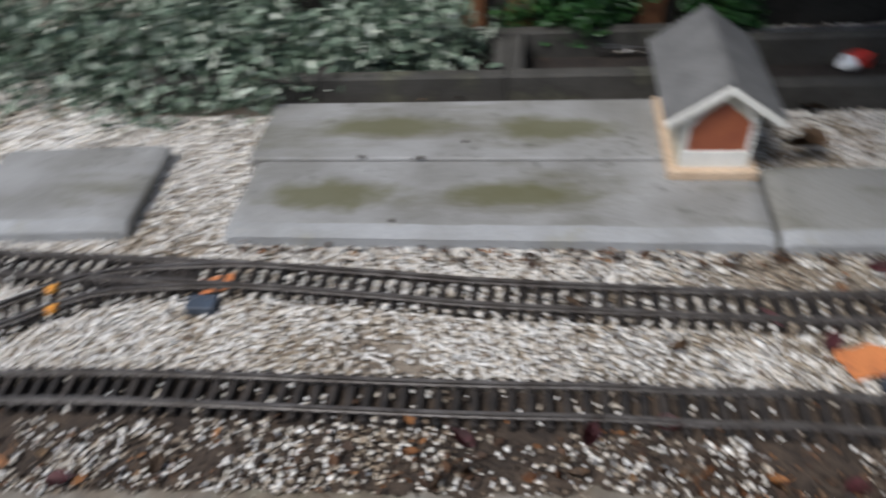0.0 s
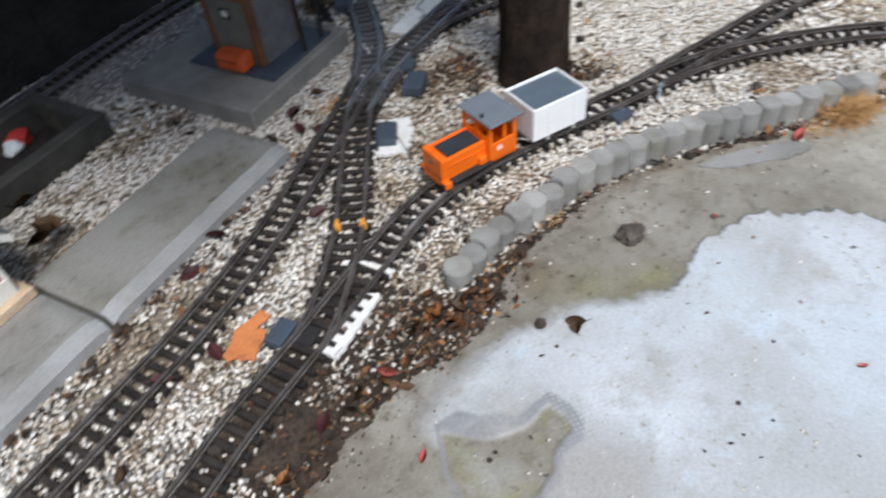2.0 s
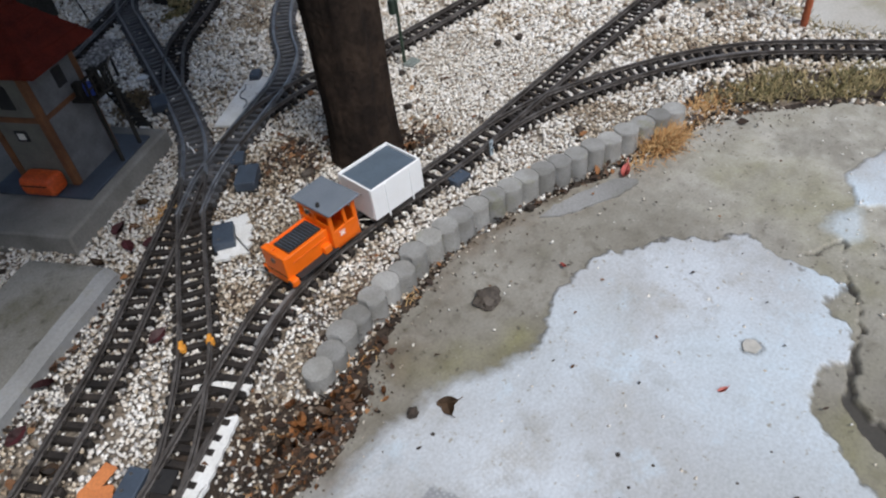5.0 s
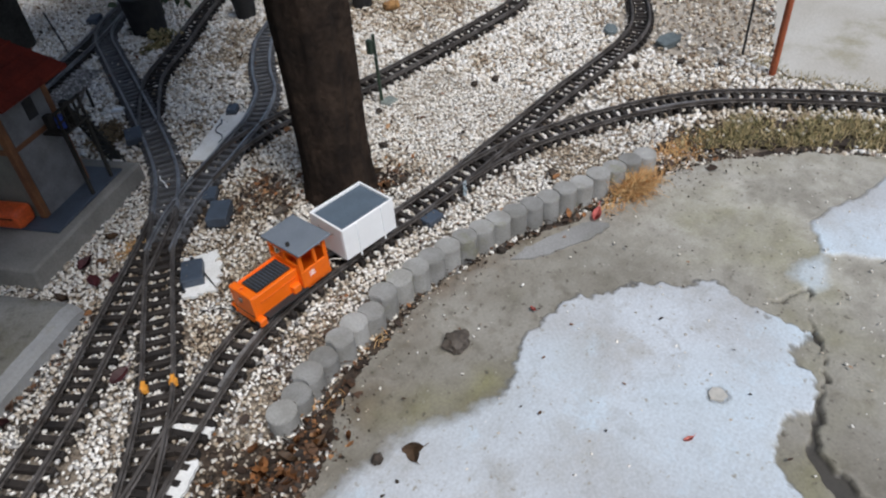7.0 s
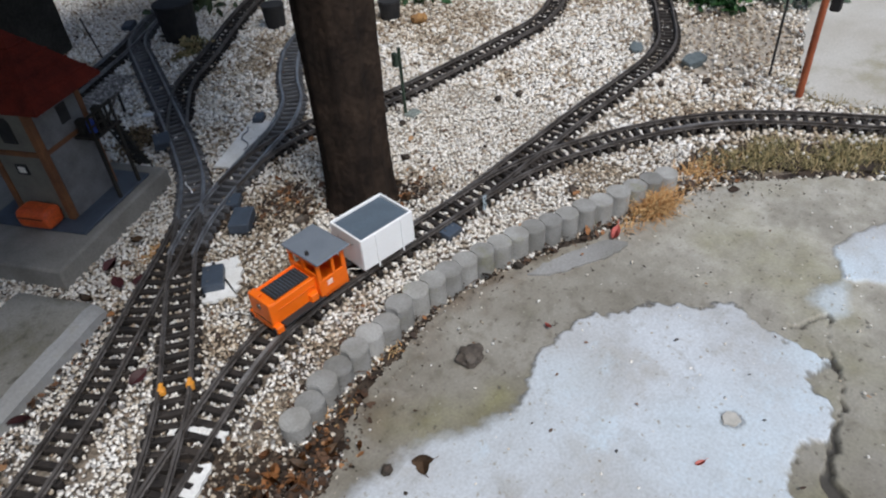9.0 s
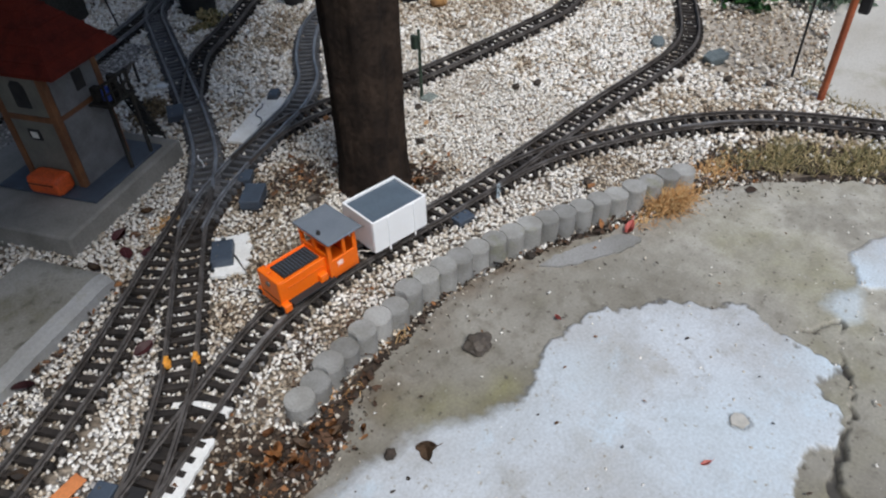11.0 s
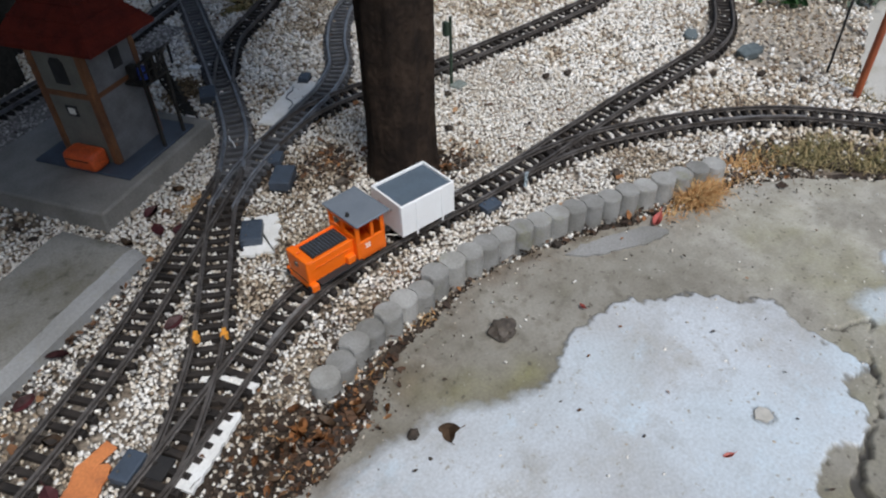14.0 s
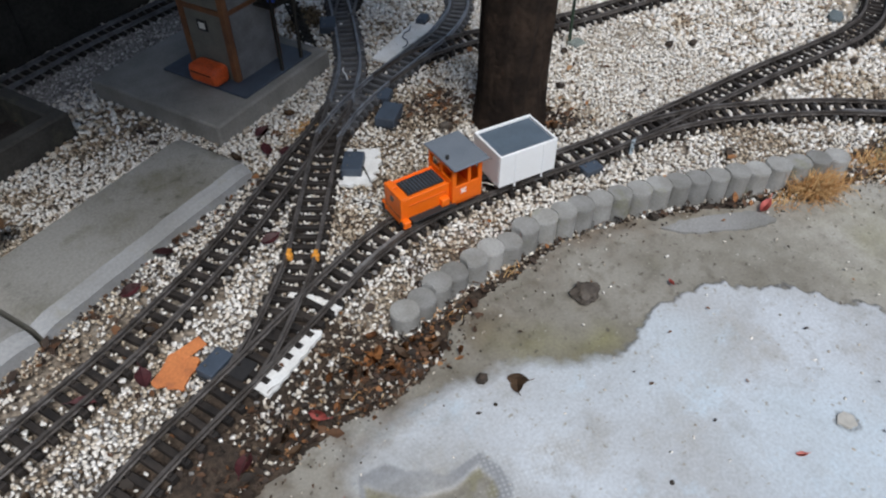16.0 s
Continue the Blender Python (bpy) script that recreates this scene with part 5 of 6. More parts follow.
board(0.4295, 0.7190, 24.7, 0.122, 0.030, 0.006, WHITED, "white board under the sleepers of the points", 0.0005, 0.003)
board(0.516, 0.796, -64, 0.086, 0.019, 0.004, WHITED, "short white board across under the points", -0.0004, 0.002)
board(0.298, 0.796, 40, 0.055, 0.045, 0.003, TERRA, "rust-orange board lying on the gravel", 0.0035, 0.004)
board(0.330, 0.822, 10, 0.040, 0.022, 0.003, TERRA, "rust-orange strip lying on the gravel", 0.0042)
board(-0.60, 0.548, 40, 0.05, 0.035, 0.003, TERRA, "rust-orange board near the platform end", 0.0035)
board(0.372, 0.742, 25, 0.034, 0.027, 0.005, BLACK, "dark plate between the rails of the points", 0.0045)
for x, y in ((0.530, 0.899), (0.563, 0.871), (-0.839, 0.420), (-0.802, 0.390)):
    bm = box(0.012, 0.012, 0.012, (0, 0, 0), 0.002)
    bm = box(0.016, 0.007, 0.004, (0.002, 0, 0.011), 0.001, bm)
    solo("point_marker", bm, TAB, "small orange marker block on the points", "marker", "orange point markers", m=pose(x, y, 0.004, 0, 0, 50))


# ---- posts and small signals ----
def signal_post():
    g = thing("signal_post", pose(1.968, 0.381, -0.01), "red-brown upright post with a dark lamp head", "post")
    part("post", cyl(0.0085, 0.0075, 0.42, (0, 0, 0), 12), POSTR, g)
    head = part("lamp_head", box(0.020, 0.022, 0.055, (0.012, -0.022, 0.215), 0.003), BLACK, g, "dark lamp head")
    part("bracket", box(0.006, 0.024, 0.006, (0.004, -0.012, 0.255)), BLACK, head)


signal_post()
solo("pole", cyl(0.0032, 0.0026, 0.40, (0, 0, -0.01), 8), BLACK, "thin black metal pole stuck in the gravel", "pole", m=pose(2.049, 0.474, 0))
g = thing("signal_lamp", pose(1.417, 1.148, 0), "thin dark green model signal with a stone foot", "signal")
part("mast", cyl(0.0042, 0.0036, 0.178, (0, 0, -0.005), 8), DARKG, g)
part("lamp", box(0.012, 0.014, 0.034, (-0.010, 0.006, 0.128), 0.002), DARKG, g)
part("foot", box(0.038, 0.030, 0.010, (0.010, -0.014, -0.004), 0.003), GREENST, g, "grey-green stone foot")
g = thing("dwarf_signal", pose(0.921, 0.996, 0), "short thin grey dwarf signal by the trunk", "signal")
part("mast", cyl(0.0016, 0.0014, 0.055, (0, 0, -0.005), 6), STEEL, g)
part("head", box(0.020, 0.012, 0.012, (0.004, 0.004, 0.040), 0.003), STONE, g)
g = thing("marker_tag", pose(1.191, 0.757, 0), "small pale blue chequered marker tag by the rails", "marker")
part("plate", box(0.010, 0.003, 0.034, (0, 0, -0.002), 0.0006), PALEB, g)
for k in range(4):
    part("check", box(0.0045, 0.0008, 0.004, (0.002 * (-1) ** k, -0.0018, 0.004 + k * 0.007)), BLACK, g)


for x, y, turn, k in ((2.036, 0.829, 20, 1.0), (2.034, 0.664, -28, 1.25)):
    bm = prism([(q[0] * k, q[1] * k) for q in ((-0.024, -0.015), (0.004, -0.019), (0.026, -0.010), (0.022, 0.014), (-0.006, 0.019), (-0.026, 0.009))], 0, 0.013 * k, 0.002)
    solo("slate", bm, SLATEB, "blue-grey broken slate lying tilted on the gravel", "slate", "broken slates", m=pose(x, y, -0.003, 9, -7, turn))

# ---- stones, cones and single leaves ----
def lump(r, seed, squash=0.6, detail=2):
    bm = bmesh.new()
    bmesh.ops.create_icosphere(bm, subdivisions=detail, radius=r)
    for v in bm.verts:
        k = 1 + 0.35 * noise.noise(v.co * (1.4 / r) + Vector((seed * 3.1, 0, 0))) + 0.22 * noise.noise(v.co * (4.2 / r) + Vector((seed * 1.7, 3, 0)))
        v.co = Vector((v.co.x * k * 1.15, v.co.y * k, v.co.z * k * squash))
    return bm


solo("stone", lump(0.0195, 31, 0.46, 3), STONE, "flat brown stone lying on the yard concrete", "stone", m=pose(0.853, 0.551, 0.008, 0, 0, 30))
cone_mesh = mesh("pine_cone", lump(0.0085, 8, 0.9, 2), CONE)
for i, (x, y) in enumerate(((1.254, 1.014), (1.372, 1.120), (1.592, 0.990), (1.640, 0.960), (1.335, 0.640), (1.96, 0.500), (1.075, 0.605), (0.625, 0.527), (1.86, 0.68), (1.93, 0.59), (1.15, 1.02), (1.10, 0.905), (0.967, 1.041), (1.168, 0.893))):
    c = new("pine_cone", cone_mesh)
    c.matrix_world = pose(x, y, 0.006, 0, 20, 57 * i)
    tagged(c, "small dark dried cone lying on the ground", "cone", "dark cones")


def leaf(l, w, curl):
    """A blade with a raised rim and a stalk."""
    bm = bmesh.new()
    rows = []
    for i in range(7):
        k = i / 6
        half = w / 2 * math.sin(math.pi * min(1, 0.06 + k * 0.92)) ** 0.8
        z = curl * (k - 0.5) ** 2 * 2
        rows.append([bm.verts.new((l * (k - 0.5), s * half, z + abs(s) * half * 0.5)) for s in (-1, -0.5, 0, 0.5, 1)])
    for a, b in zip(rows, rows[1:]):
        for j in range(4):
            bm.faces.new((a[j], a[j + 1], b[j + 1], b[j]))
    top = bmesh.ops.solidify(bm, geom=bm.faces[:], thickness=0.0006)
    return tube([(l * 0.46, 0, curl * 0.45), (l * 0.75, 0.003, curl * 0.8)], 0.0006, 4, bm)


big = [mesh("fallen_leaf", leaf(0.034, 0.022, 0.006), MAROON), mesh("fallen_leaf", leaf(0.030, 0.018, 0.012), BROWNL), mesh("fallen_leaf", leaf(0.030, 0.013, 0.008), PINK), mesh("fallen_leaf", leaf(0.024, 0.016, 0.010), RUSTL)]
for i, (x, y, k) in enumerate(((0.528, 0.958, 0), (0.638, 1.191, 0), (0.372, 1.035, 0), (0.665, 1.161, 0), (0.736, 1.271, 1), (0.302, 0.984, 0), (0.257, 0.813, 0), (0.179, 0.821, 0), (0.309, 0.607, 0), (0.418, 0.612, 2),
                               (1.250, 0.504, 2), (0.36, 1.06, 0), (0.14, 1.385, 1), (0.152, 1.203, 1), (0.172, 1.222, 1), (0.10, 0.60, 0), (0.02, 0.545, 0), (-0.12, 0.47, 0), (0.656, 0.490, 1), (0.663, 0.496, 1), (0.66, 1.25, 0), (0.58, 1.20, 1),
                               (-0.08, 0.735, 1), (0.08, 0.72, 1), (0.30, 0.89, 1), (-0.55, 0.20, 0), (-0.45, 0.27, 1), (1.10, 0.93, 1), (1.13, 0.905, 1), (1.16, 0.96, 1), (0.49, 0.64, 1), (0.56, 0.63, 1), (0.60, 0.61, 1), (0.975, 0.485, 2), (0.868, 0.195, 2))):
    s = 2.2 if k == 1 and abs(x - 0.16) < 0.025 else 1.0
    if k == 2 and x > 0.8:
        s = 0.5 if x < 1.1 else 1.25
    c = new("fallen_leaf", big[k])
    c.matrix_world = pose(x, y, 0.036 if 1.18 < y < 1.25 and x < 0.2 else 0.006, 12, -8, 73 * i) @ Matrix.Diagonal((s, s, s * (0.35 if 0.65 < x < 0.67 and y < 0.5 else 1.0), 1))
    tagged(c, ("dark maroon fallen leaf lying on the gravel", "curled brown fallen leaf lying on the ground", "faded red fallen leaf lying on the ground")[k], "leaf", "fallen leaves")


# ---- planting and background ----
rng = np.random.default_rng(21)


def bush(x, y, z, rx, ry, rz, turn, n, size, material, name, label, clumps=26, stem=BARK):
    b = thing(name, pose(x, y, z, 0, 0, turn), label, "shrub")
    c = rng.normal(0, 1, (clumps, 3))
    c = c / np.linalg.norm(c, axis=1)[:, None] * rng.uniform(0.5, 1.0, (clumps, 1))
    c[:, 2] = np.abs(c[:, 2])
    for q in c[:10]:
        bm = tube([(q[0] * rx * 0.1, q[1] * ry * 0.1, -0.02), (q[0] * rx * 0.5, q[1] * ry * 0.5, q[2] * rz * 0.6), (q[0] * rx * 0.9, q[1] * ry * 0.9, q[2] * rz * 0.95)], 0.004, 5, None, 0.0015)
        part("stem", bm, stem, b)
    which = rng.integers(0, clumps, n)
    d = rng.normal(0, 0.19, (n, 3))
    p = (c[which] + d) * (rx, ry, rz)
    p[:, 2] = np.maximum(p[:, 2], 0.004)
    raw_part("foliage", scatter_leaves(p[:, 0], p[:, 1], p[:, 2], rng.uniform(0.7, 1.3, n) * size, rng, 0.8), material, b)


bush(*uv(-1.12, 0.58), 0, 0.34, 0.20, 0.20, 22, 4200, 0.026, SHRUB, "shrub", "pale green variegated shrub spilling over the gravel", 40)
bush(*uv(-0.70, 0.60), 0.02, 0.24, 0.14, 0.12, 22, 2400, 0.026, SHRUB, "shrub", "low variegated shrub creeping over the planter blocks", 34)
bush(*uv(-1.55, 0.62), 0, 0.30, 0.24, 0.24, 22, 2600, 0.028, SHRUB, "shrub", "large variegated shrub behind the slab", 30)
bush(*uv(-0.30, 0.70), 0.02, 0.13, 0.09, 0.17, 22, 2200, 0.022, GREEN, "conifer_shrub", "bright dark-green shrub behind the planter blocks", 26)
bush(*uv(0.02, 0.70), 0.02, 0.08, 0.07, 0.15, 22, 1000, 0.022, GREEN, "conifer_shrub", "dark green shrub behind the model house", 16)
for u in (-0.52, -0.41, -0.12):
    solo("timber_post", box(0.055, 0.03, 0.26, (0, 0, 0), 0.003), TIMBER, "orange-brown timber stake behind the blocks", "stake", "timber stakes", m=uv_pose(u, 0.735, -0.01))
g = thing("toy_pot", uv_pose(0.285, 0.585, 0.0), "red and white plastic pot lying in a block", "pot")
part("red_half", lump(0.026, 5, 0.8), REDP, g)
part("white_half", lump(0.020, 6, 0.7), WHITE, g, at=pose(-0.020, -0.018, 0.0))
for x, y, s, label in ((1.45, 2.10, 0.060, "black plastic bucket standing on the gravel"), (1.67, 1.90, 0.036, "small black plastic pot on the gravel")):
    g = thing("bucket", pose(x, y, -0.005), label, "bucket")
    part("shell", cyl(s * 0.85, s, s * 1.9, (0, 0, 0), 24, bevel=0.002), BLACK, g)
    part("rim", cyl(s * 1.06, s * 1.06, 0.008, (0, 0, s * 1.86), 24, bevel=0.002), BLACK, g)
solo("clay_pot", lump(0.024, 9, 0.7), OCHRE, "small ochre brown clay lump on the far gravel", "clay pot", m=pose(1.914, 1.502, 0.01))
solo("dark_pot", cyl(0.03, 0.036, 0.06, (0, 0, -0.005), 18, bevel=0.003), BLACK, "dark pot standing behind the tree", "pot", m=pose(1.90, 1.61, 0))
bush(1.40, 1.985, 0, 0.06, 0.05, 0.03, 0, 350, 0.016, GRASS, "weed", "yellow-green weed by the bucket", 10)
bush(2.55, 0.86, 0, 0.20, 0.13, 0.13, 60, 1500, 0.035, GREEN, "garden_plant", "dark green plant beyond the far track", 22)
bush(2.62, 0.62, 0, 0.14, 0.12, 0.10, 60, 900, 0.030, SHRUB, "garden_plant", "pale blue-green plant beside the path", 18)
bush(2.35, 1.75, 0, 0.35, 0.25, 0.22, 30, 2000, 0.04, GREEN, "garden_plant", "dark green plants at the back of the gravel", 26)
bush(2.0, 2.65, 0, 0.6, 0.3, 0.35, 30, 2500, 0.05, HEDGE, "garden_plant", "dark hedge plants at the far end", 26)
# low pieces beside the tower
bush(0.968, 1.630, -0.004, 0.046, 0.038, 0.036, 20, 900, 0.012, DRYB, "dry_shrub", "round clump of dry tan stems beside the tower", 24)
solo("pole", tube([(1.213, 2.169, -0.01), (1.206, 2.176, 0.06), (1.196, 2.180, 0.135)], 0.0024, 7), BLACK, "thin bent dark stick standing by the rear track", "pole")
solo("board", prism([(-0.020, -0.008), (0.012, -0.010), (0.022, 0.004), (0.004, 0.010), (-0.018, 0.006)], 0, 0.005, 0.0008), WHITE, "small white broken chip beside the rails", "board", m=pose(1.071, 1.724, 0.0015, 0, 0, -55))
# White sliver that stands in for a thin highlight on the points.
solo("wire", tube(spline([(0.892, 1.300, 0.0185), (0.899, 1.318, 0.021), (0.903, 1.336, 0.0185), (0.912, 1.350, 0.0190)], 0.004), 0.0015, 6), WHITE, "thin white sliver added as a painted highlight on the points", "wire")
solo("wire", tube(spline([(1.160, 1.440, 0.0058), (1.146, 1.425, 0.0060), (1.128, 1.420, 0.0058), (1.112, 1.405, 0.0058), (1.110, 1.385, 0.0060), (1.098, 1.368, 0.0058), (1.082, 1.362, 0.0058)], 0.004), 0.0014, 6), BOXG, "curled dark wire lying on the long white board", "wire")
motor(1.413, 2.339, 40, "dark motor box beside the rear track", 1.2)
# a hand-rail of sticks
g = thing("stick_fence", pose(0.982, 1.785, 0), "small stick fence of weathered wood near the tower", "model fence")
for x, y, z in ((0.0, 0.0, 0.052), (0.034, 0.012, 0.056), (0.068, 0.022, 0.050)):
    part("stake", box(0.006, 0.006, z + 0.006, (x, y, -0.006), 0.001), DARKW, g)
part("bar", tube([(-0.012, -0.002, 0.050), (0.075, 0.026, 0.052)], 0.0035, 6), STONE, g)
part("brace", tube([(-0.030, -0.045, 0.012), (0.060, 0.016, 0.056)], 0.0040, 6), STONE, g, "grey slanting stick")

# ---- loose gravel, litter and grass ----
soil_line = centres["near"][(centres["near"][:, 0] < 0.50)]
soil_poly = np.vstack([soil_line + (-0.010, 0.022), [(0.545, 0.70), (0.585, 0.655), (0.66, 0.660), (0.85, 0.678), (1.0, 0.664), (1.1, 0.625), (1.25, 0.548), (1.45, 0.470), (1.6, 0.40), (1.72, 0.22)], yard_line[(yard_line[:, 0] < 1.70)][::-1]])
solo("soil_strip", prism([tuple(p) for p in soil_poly[::2]], -0.05, -0.0065), SOIL, "dark leaf-strewn soil along the yard edge", "soil", kind="structure")


def field(x0, x1, y0, y1, step):
    gx, gy = np.meshgrid(np.arange(x0, x1, step), np.arange(y0, y1, step))
    px = gx.ravel() + rng.uniform(-0.6, 0.6, gx.size) * step
    py = gy.ravel() + rng.uniform(-0.6, 0.6, gx.size) * step
    return px, py


def stones(px, py, size):
    bare = inside(px, py, yard_poly) | inside(px, py, path_poly)
    du, dv = (px - 0.164) * CU + (py - 0.965) * SU, -(px - 0.164) * SU + (py - 0.965) * CU
    under = ((du > -0.88) & (du < 0.45) & (dv > 0.01) & (dv < 0.16)) | ((du > -0.88) & (du < -0.02) & (dv > 0.1) & (dv < 0.62)) | ((du > 0.51) & (du < 0.850) & (dv > 0.130) & (dv < 0.47)) | ((du > 0.1) & (du < 1.35) & (dv > 0.54)  & (dv < 0.72)) | ((du > -1.25) & (du < 0.392) & (dv > 0.395) & (dv < 0.70)) | ((dv > 0.74) & (du < 0.95)) | ((dv > 0.89) & (du < 1.51) & (dv < 1.14))
    litter = inside(px, py, soil_poly)
    brown = np.array([noise.noise((x * 5, y * 5, 9.0)) + (0.5 * noise.noise((x * 19, y * 19, 4.0)) if y < 0.8 else 0) for x, y in zip(px, py)])
    soft = np.clip((px - 0.20) / 0.2, 0, 1) * np.clip((0.9 - px) / 0.2, 0, 1)
    dirt = ((px - 2.22) / 0.30) ** 2 + ((py - 0.66) / 0.17) ** 2 < 1 + 2 * brown
    verge = np.interp(py, [-0.15, 0.10, 0.20, 0.30, 0.40, 0.46], [1.80, 1.775, 1.745, 1.69, 1.63, 1.57])
    lawn = (np.abs(px - verge - 0.018) < 0.070 + 0.05 * brown) & (py < 0.50) & (px > 1.5)
    thin = (lawn & (rng.random(len(px)) < 0.93)) | (dirt & (rng.random(len(px)) < 0.72)) | (litter & (rng.random(len(px)) < 0.32 + 0.18 * soft - 1.6 * brown)) | ((brown > 0.42) & (rng.random(len(px)) < 0.5))
    ok = ~(bare | under | thin)
    px, py, size = px[ok], py[ok], size[ok] if np.ndim(size) else np.full(ok.sum(), size)
    d = near_track(px, py)
    size = size * rng.uniform(0.65, 1.35, len(px))
    pz = rng.uniform(-0.0055, 0.0005, len(px))
    close = d < 0.040
    own = np.full(len(px), 9.0)
    run = centres["near"][::2]
    for i in range(0, len(px), 4000):
        own[i:i + 4000] = np.sqrt(((px[i:i + 4000, None] - run[None, :, 0]) ** 2 + (py[i:i + 4000, None] - run[None, :, 1]) ** 2).min(1))
    high = np.full(len(px), 9.0)
    run = np.vstack([centres["throat"][::2], centres["middle"][::2]])
    for i in range(0, len(px), 4000):
        high[i:i + 4000] = np.sqrt(((px[i:i + 4000, None] - run[None, :, 0]) ** 2 + (py[i:i + 4000, None] - run[None, :, 1]) ** 2).min(1))
    pz = np.where(close, rng.uniform(-0.0030, 0.0036, len(px)), pz)
    size = np.where(close, size * 0.92, size)
    free = np.ones(len(px), bool)
    free[close] = beside_tie(px[close], py[close])
    rail = np.abs(d - (GAUGE / 2 + 0.001)) < 0.0044
    bare_track = (own < 0.036) & (px < 0.48) & (rng.random(len(px)) < 0.72) | close & (rng.random(len(px)) < 0.05)
    bare_track |= (high < 0.038) & (rng.random(len(px)) < 0.85)
    gap = free & ~rail & ~bare_track
    return px[gap], py[gap], pz[gap], size[gap]


ax, ay = field(-1.15, 1.62, 0.10, 1.42, 0.0059)
bx_, by_ = field(-1.9, 3.0, -0.1, 2.9, 0.0083)
far = (bx_ < -1.15) | (bx_ > 1.62) | (by_ > 1.42) | (by_ < 0.10)
p1, p2 = stones(ax, ay, 0.0078), stones(bx_[far], by_[far], 0.0122)
px, py, pz, sz = (np.concatenate(q) for q in zip(p1, p2))
low = inside(px, py, soil_poly) & ~((rng.random(len(px)) < np.clip(0.55 - 1.0 * (px - 0.1), 0.28, 0.55)))
raw("dirty_gravel", *scatter_solid(px[low], py[low], pz[low], sz[low], rng), DIRTY, "soiled brown-grey gravel chips among dead leaves", "gravel", "stuff")
px, py, pz, sz = px[~low], py[~low], pz[~low], sz[~low]
tone = np.array([noise.noise((x * 3.1, y * 3.1, 5.0)) + 0.6 * noise.noise((x * 13, y * 13, 2.0)) for x, y in zip(px, py)])
for cx, cy, r in ((0.98, 1.13, 0.10), (1.20, 0.93, 0.07), (2.22, 0.68, 0.26), (1.75, 0.62, 0.10), (0.35, 1.42, 0.05), (1.95, 1.5, 0.25), (0.65, 0.93, 0.04), (0.45, 1.46, 0.10), (0.62, 0.715, 0.05), (0.76, 0.74, 0.04), (0.52, 0.70, 0.05), (0.90, 0.72, 0.03)):
    tone = np.maximum(tone, 0.62 * np.clip(1.6 - np.hypot(px - cx, py - cy) / r, 0, 1) + 0.5 * tone)
# More tan chips on the left: real soiling, raised to stand in for shade.
tone = tone + 0.20 * np.clip((px - 0.1) / 0.3, 0, 1) * np.clip((1.0 - px) / 0.2, 0, 1) * np.clip((py - 0.78) / 0.1, 0, 1) * np.clip((1.25 - py) / 0.08, -0.6, 1)
soiled = tone + rng.normal(0, 0.16, len(px)) > 0.47
raw("tan_gravel", *scatter_solid(px[soiled], py[soiled], pz[soiled], sz[soiled] * 0.9, rng), TAN, "tan and brown gravel patches among the white chips", "gravel", "stuff")
px, py, pz, sz = px[~soiled], py[~soiled], pz[~soiled], sz[~soiled]
# A fifth of the chips on the near left are grey.
grey = (px > -0.1) & (px < 0.80) & (py < 1.15) & (rng.random(len(px)) < 0.20)
raw("grey_gravel", *scatter_solid(px[grey], py[grey], pz[grey], sz[grey], rng), GREYST, "weathered grey gravel chips among the white ones", "gravel", "stuff")
px, py, pz, sz = px[~grey], py[~grey], pz[~grey], sz[~grey]
raw("gravel", *scatter_solid(px, py, pz, sz, rng), GRAVEL, "loose off-white gravel chips covering the garden railway bed", "gravel", "stuff")

# dead leaves and bark along the yard edge and round the trunk
n = 3400
t = rng.random(n)
line = yard_line[(yard_line[:, 0] > -1.3) & (yard_line[:, 0] < 1.62)]
at = line[(t * (len(line) - 1)).astype(int)]
px, py = at[:, 0] + rng.normal(-0.02, 0.035, n), at[:, 1] + np.abs(rng.normal(0.0, 0.055, n)) - 0.006
dense = ((px > 0.25) & (px < 0.72)) | (rng.random(n) < 0.35)
ok = dense & ~(inside(px, py, yard_poly) & (rng.random(n) < 0.75))
px, py = px[ok], py[ok]
k = 420
lx, ly = 1.000 + rng.normal(0, 0.040, 260), 1.120 + rng.normal(0, 0.035, 260)
tx, ty = np.concatenate([1.085 + rng.normal(0, 0.12, 220), 1.150 + rng.normal(0, 0.035, 200)]), np.concatenate([0.99 + rng.normal(0, 0.10, 220), 0.925 + rng.normal(0, 0.030, 200)])
lu, lv = rng.uniform(-0.9, 0.46, 420), -np.abs(rng.normal(0.004, 0.022, 420)) - 0.004
sx, sy = rng.uniform(-1.0, 2.4, 1300), rng.uniform(0.4, 2.2, 1300)
free = ~(inside(sx, sy, yard_poly) | inside(sx, sy, path_poly))
ox, oy = 0.555 + rng.normal(0, 0.05, 240), 0.625 + rng.normal(0, 0.022, 240)
px, py = np.concatenate([px, tx, lx, sx[free], ox, 0.164 + lu * CU - lv * SU]), np.concatenate([py, ty, ly, sy[free], oy, 0.965 + lu * SU + lv * CU])
raw("leaf_litter", *scatter_leaves(px, py, rng.uniform(0.000, 0.008, len(px)), rng.uniform(0.005, 0.011, len(px)) * rng.choice([0.8, 1.2, 2.2], len(px), p=[0.48, 0.40, 0.12]), rng, 0.42, 0.62), LITTER, "brown dead leaves and bark bits along the yard edge", "leaf litter", "stuff")

m = 500
k = (rng.random(m) * (len(line) - 1)).astype(int)
nx_, ny_ = line[k, 0] + rng.normal(-0.02, 0.04, m), line[k, 1] + np.abs(rng.normal(0, 0.045, m))
ok = ~inside(nx_, ny_, yard_poly)
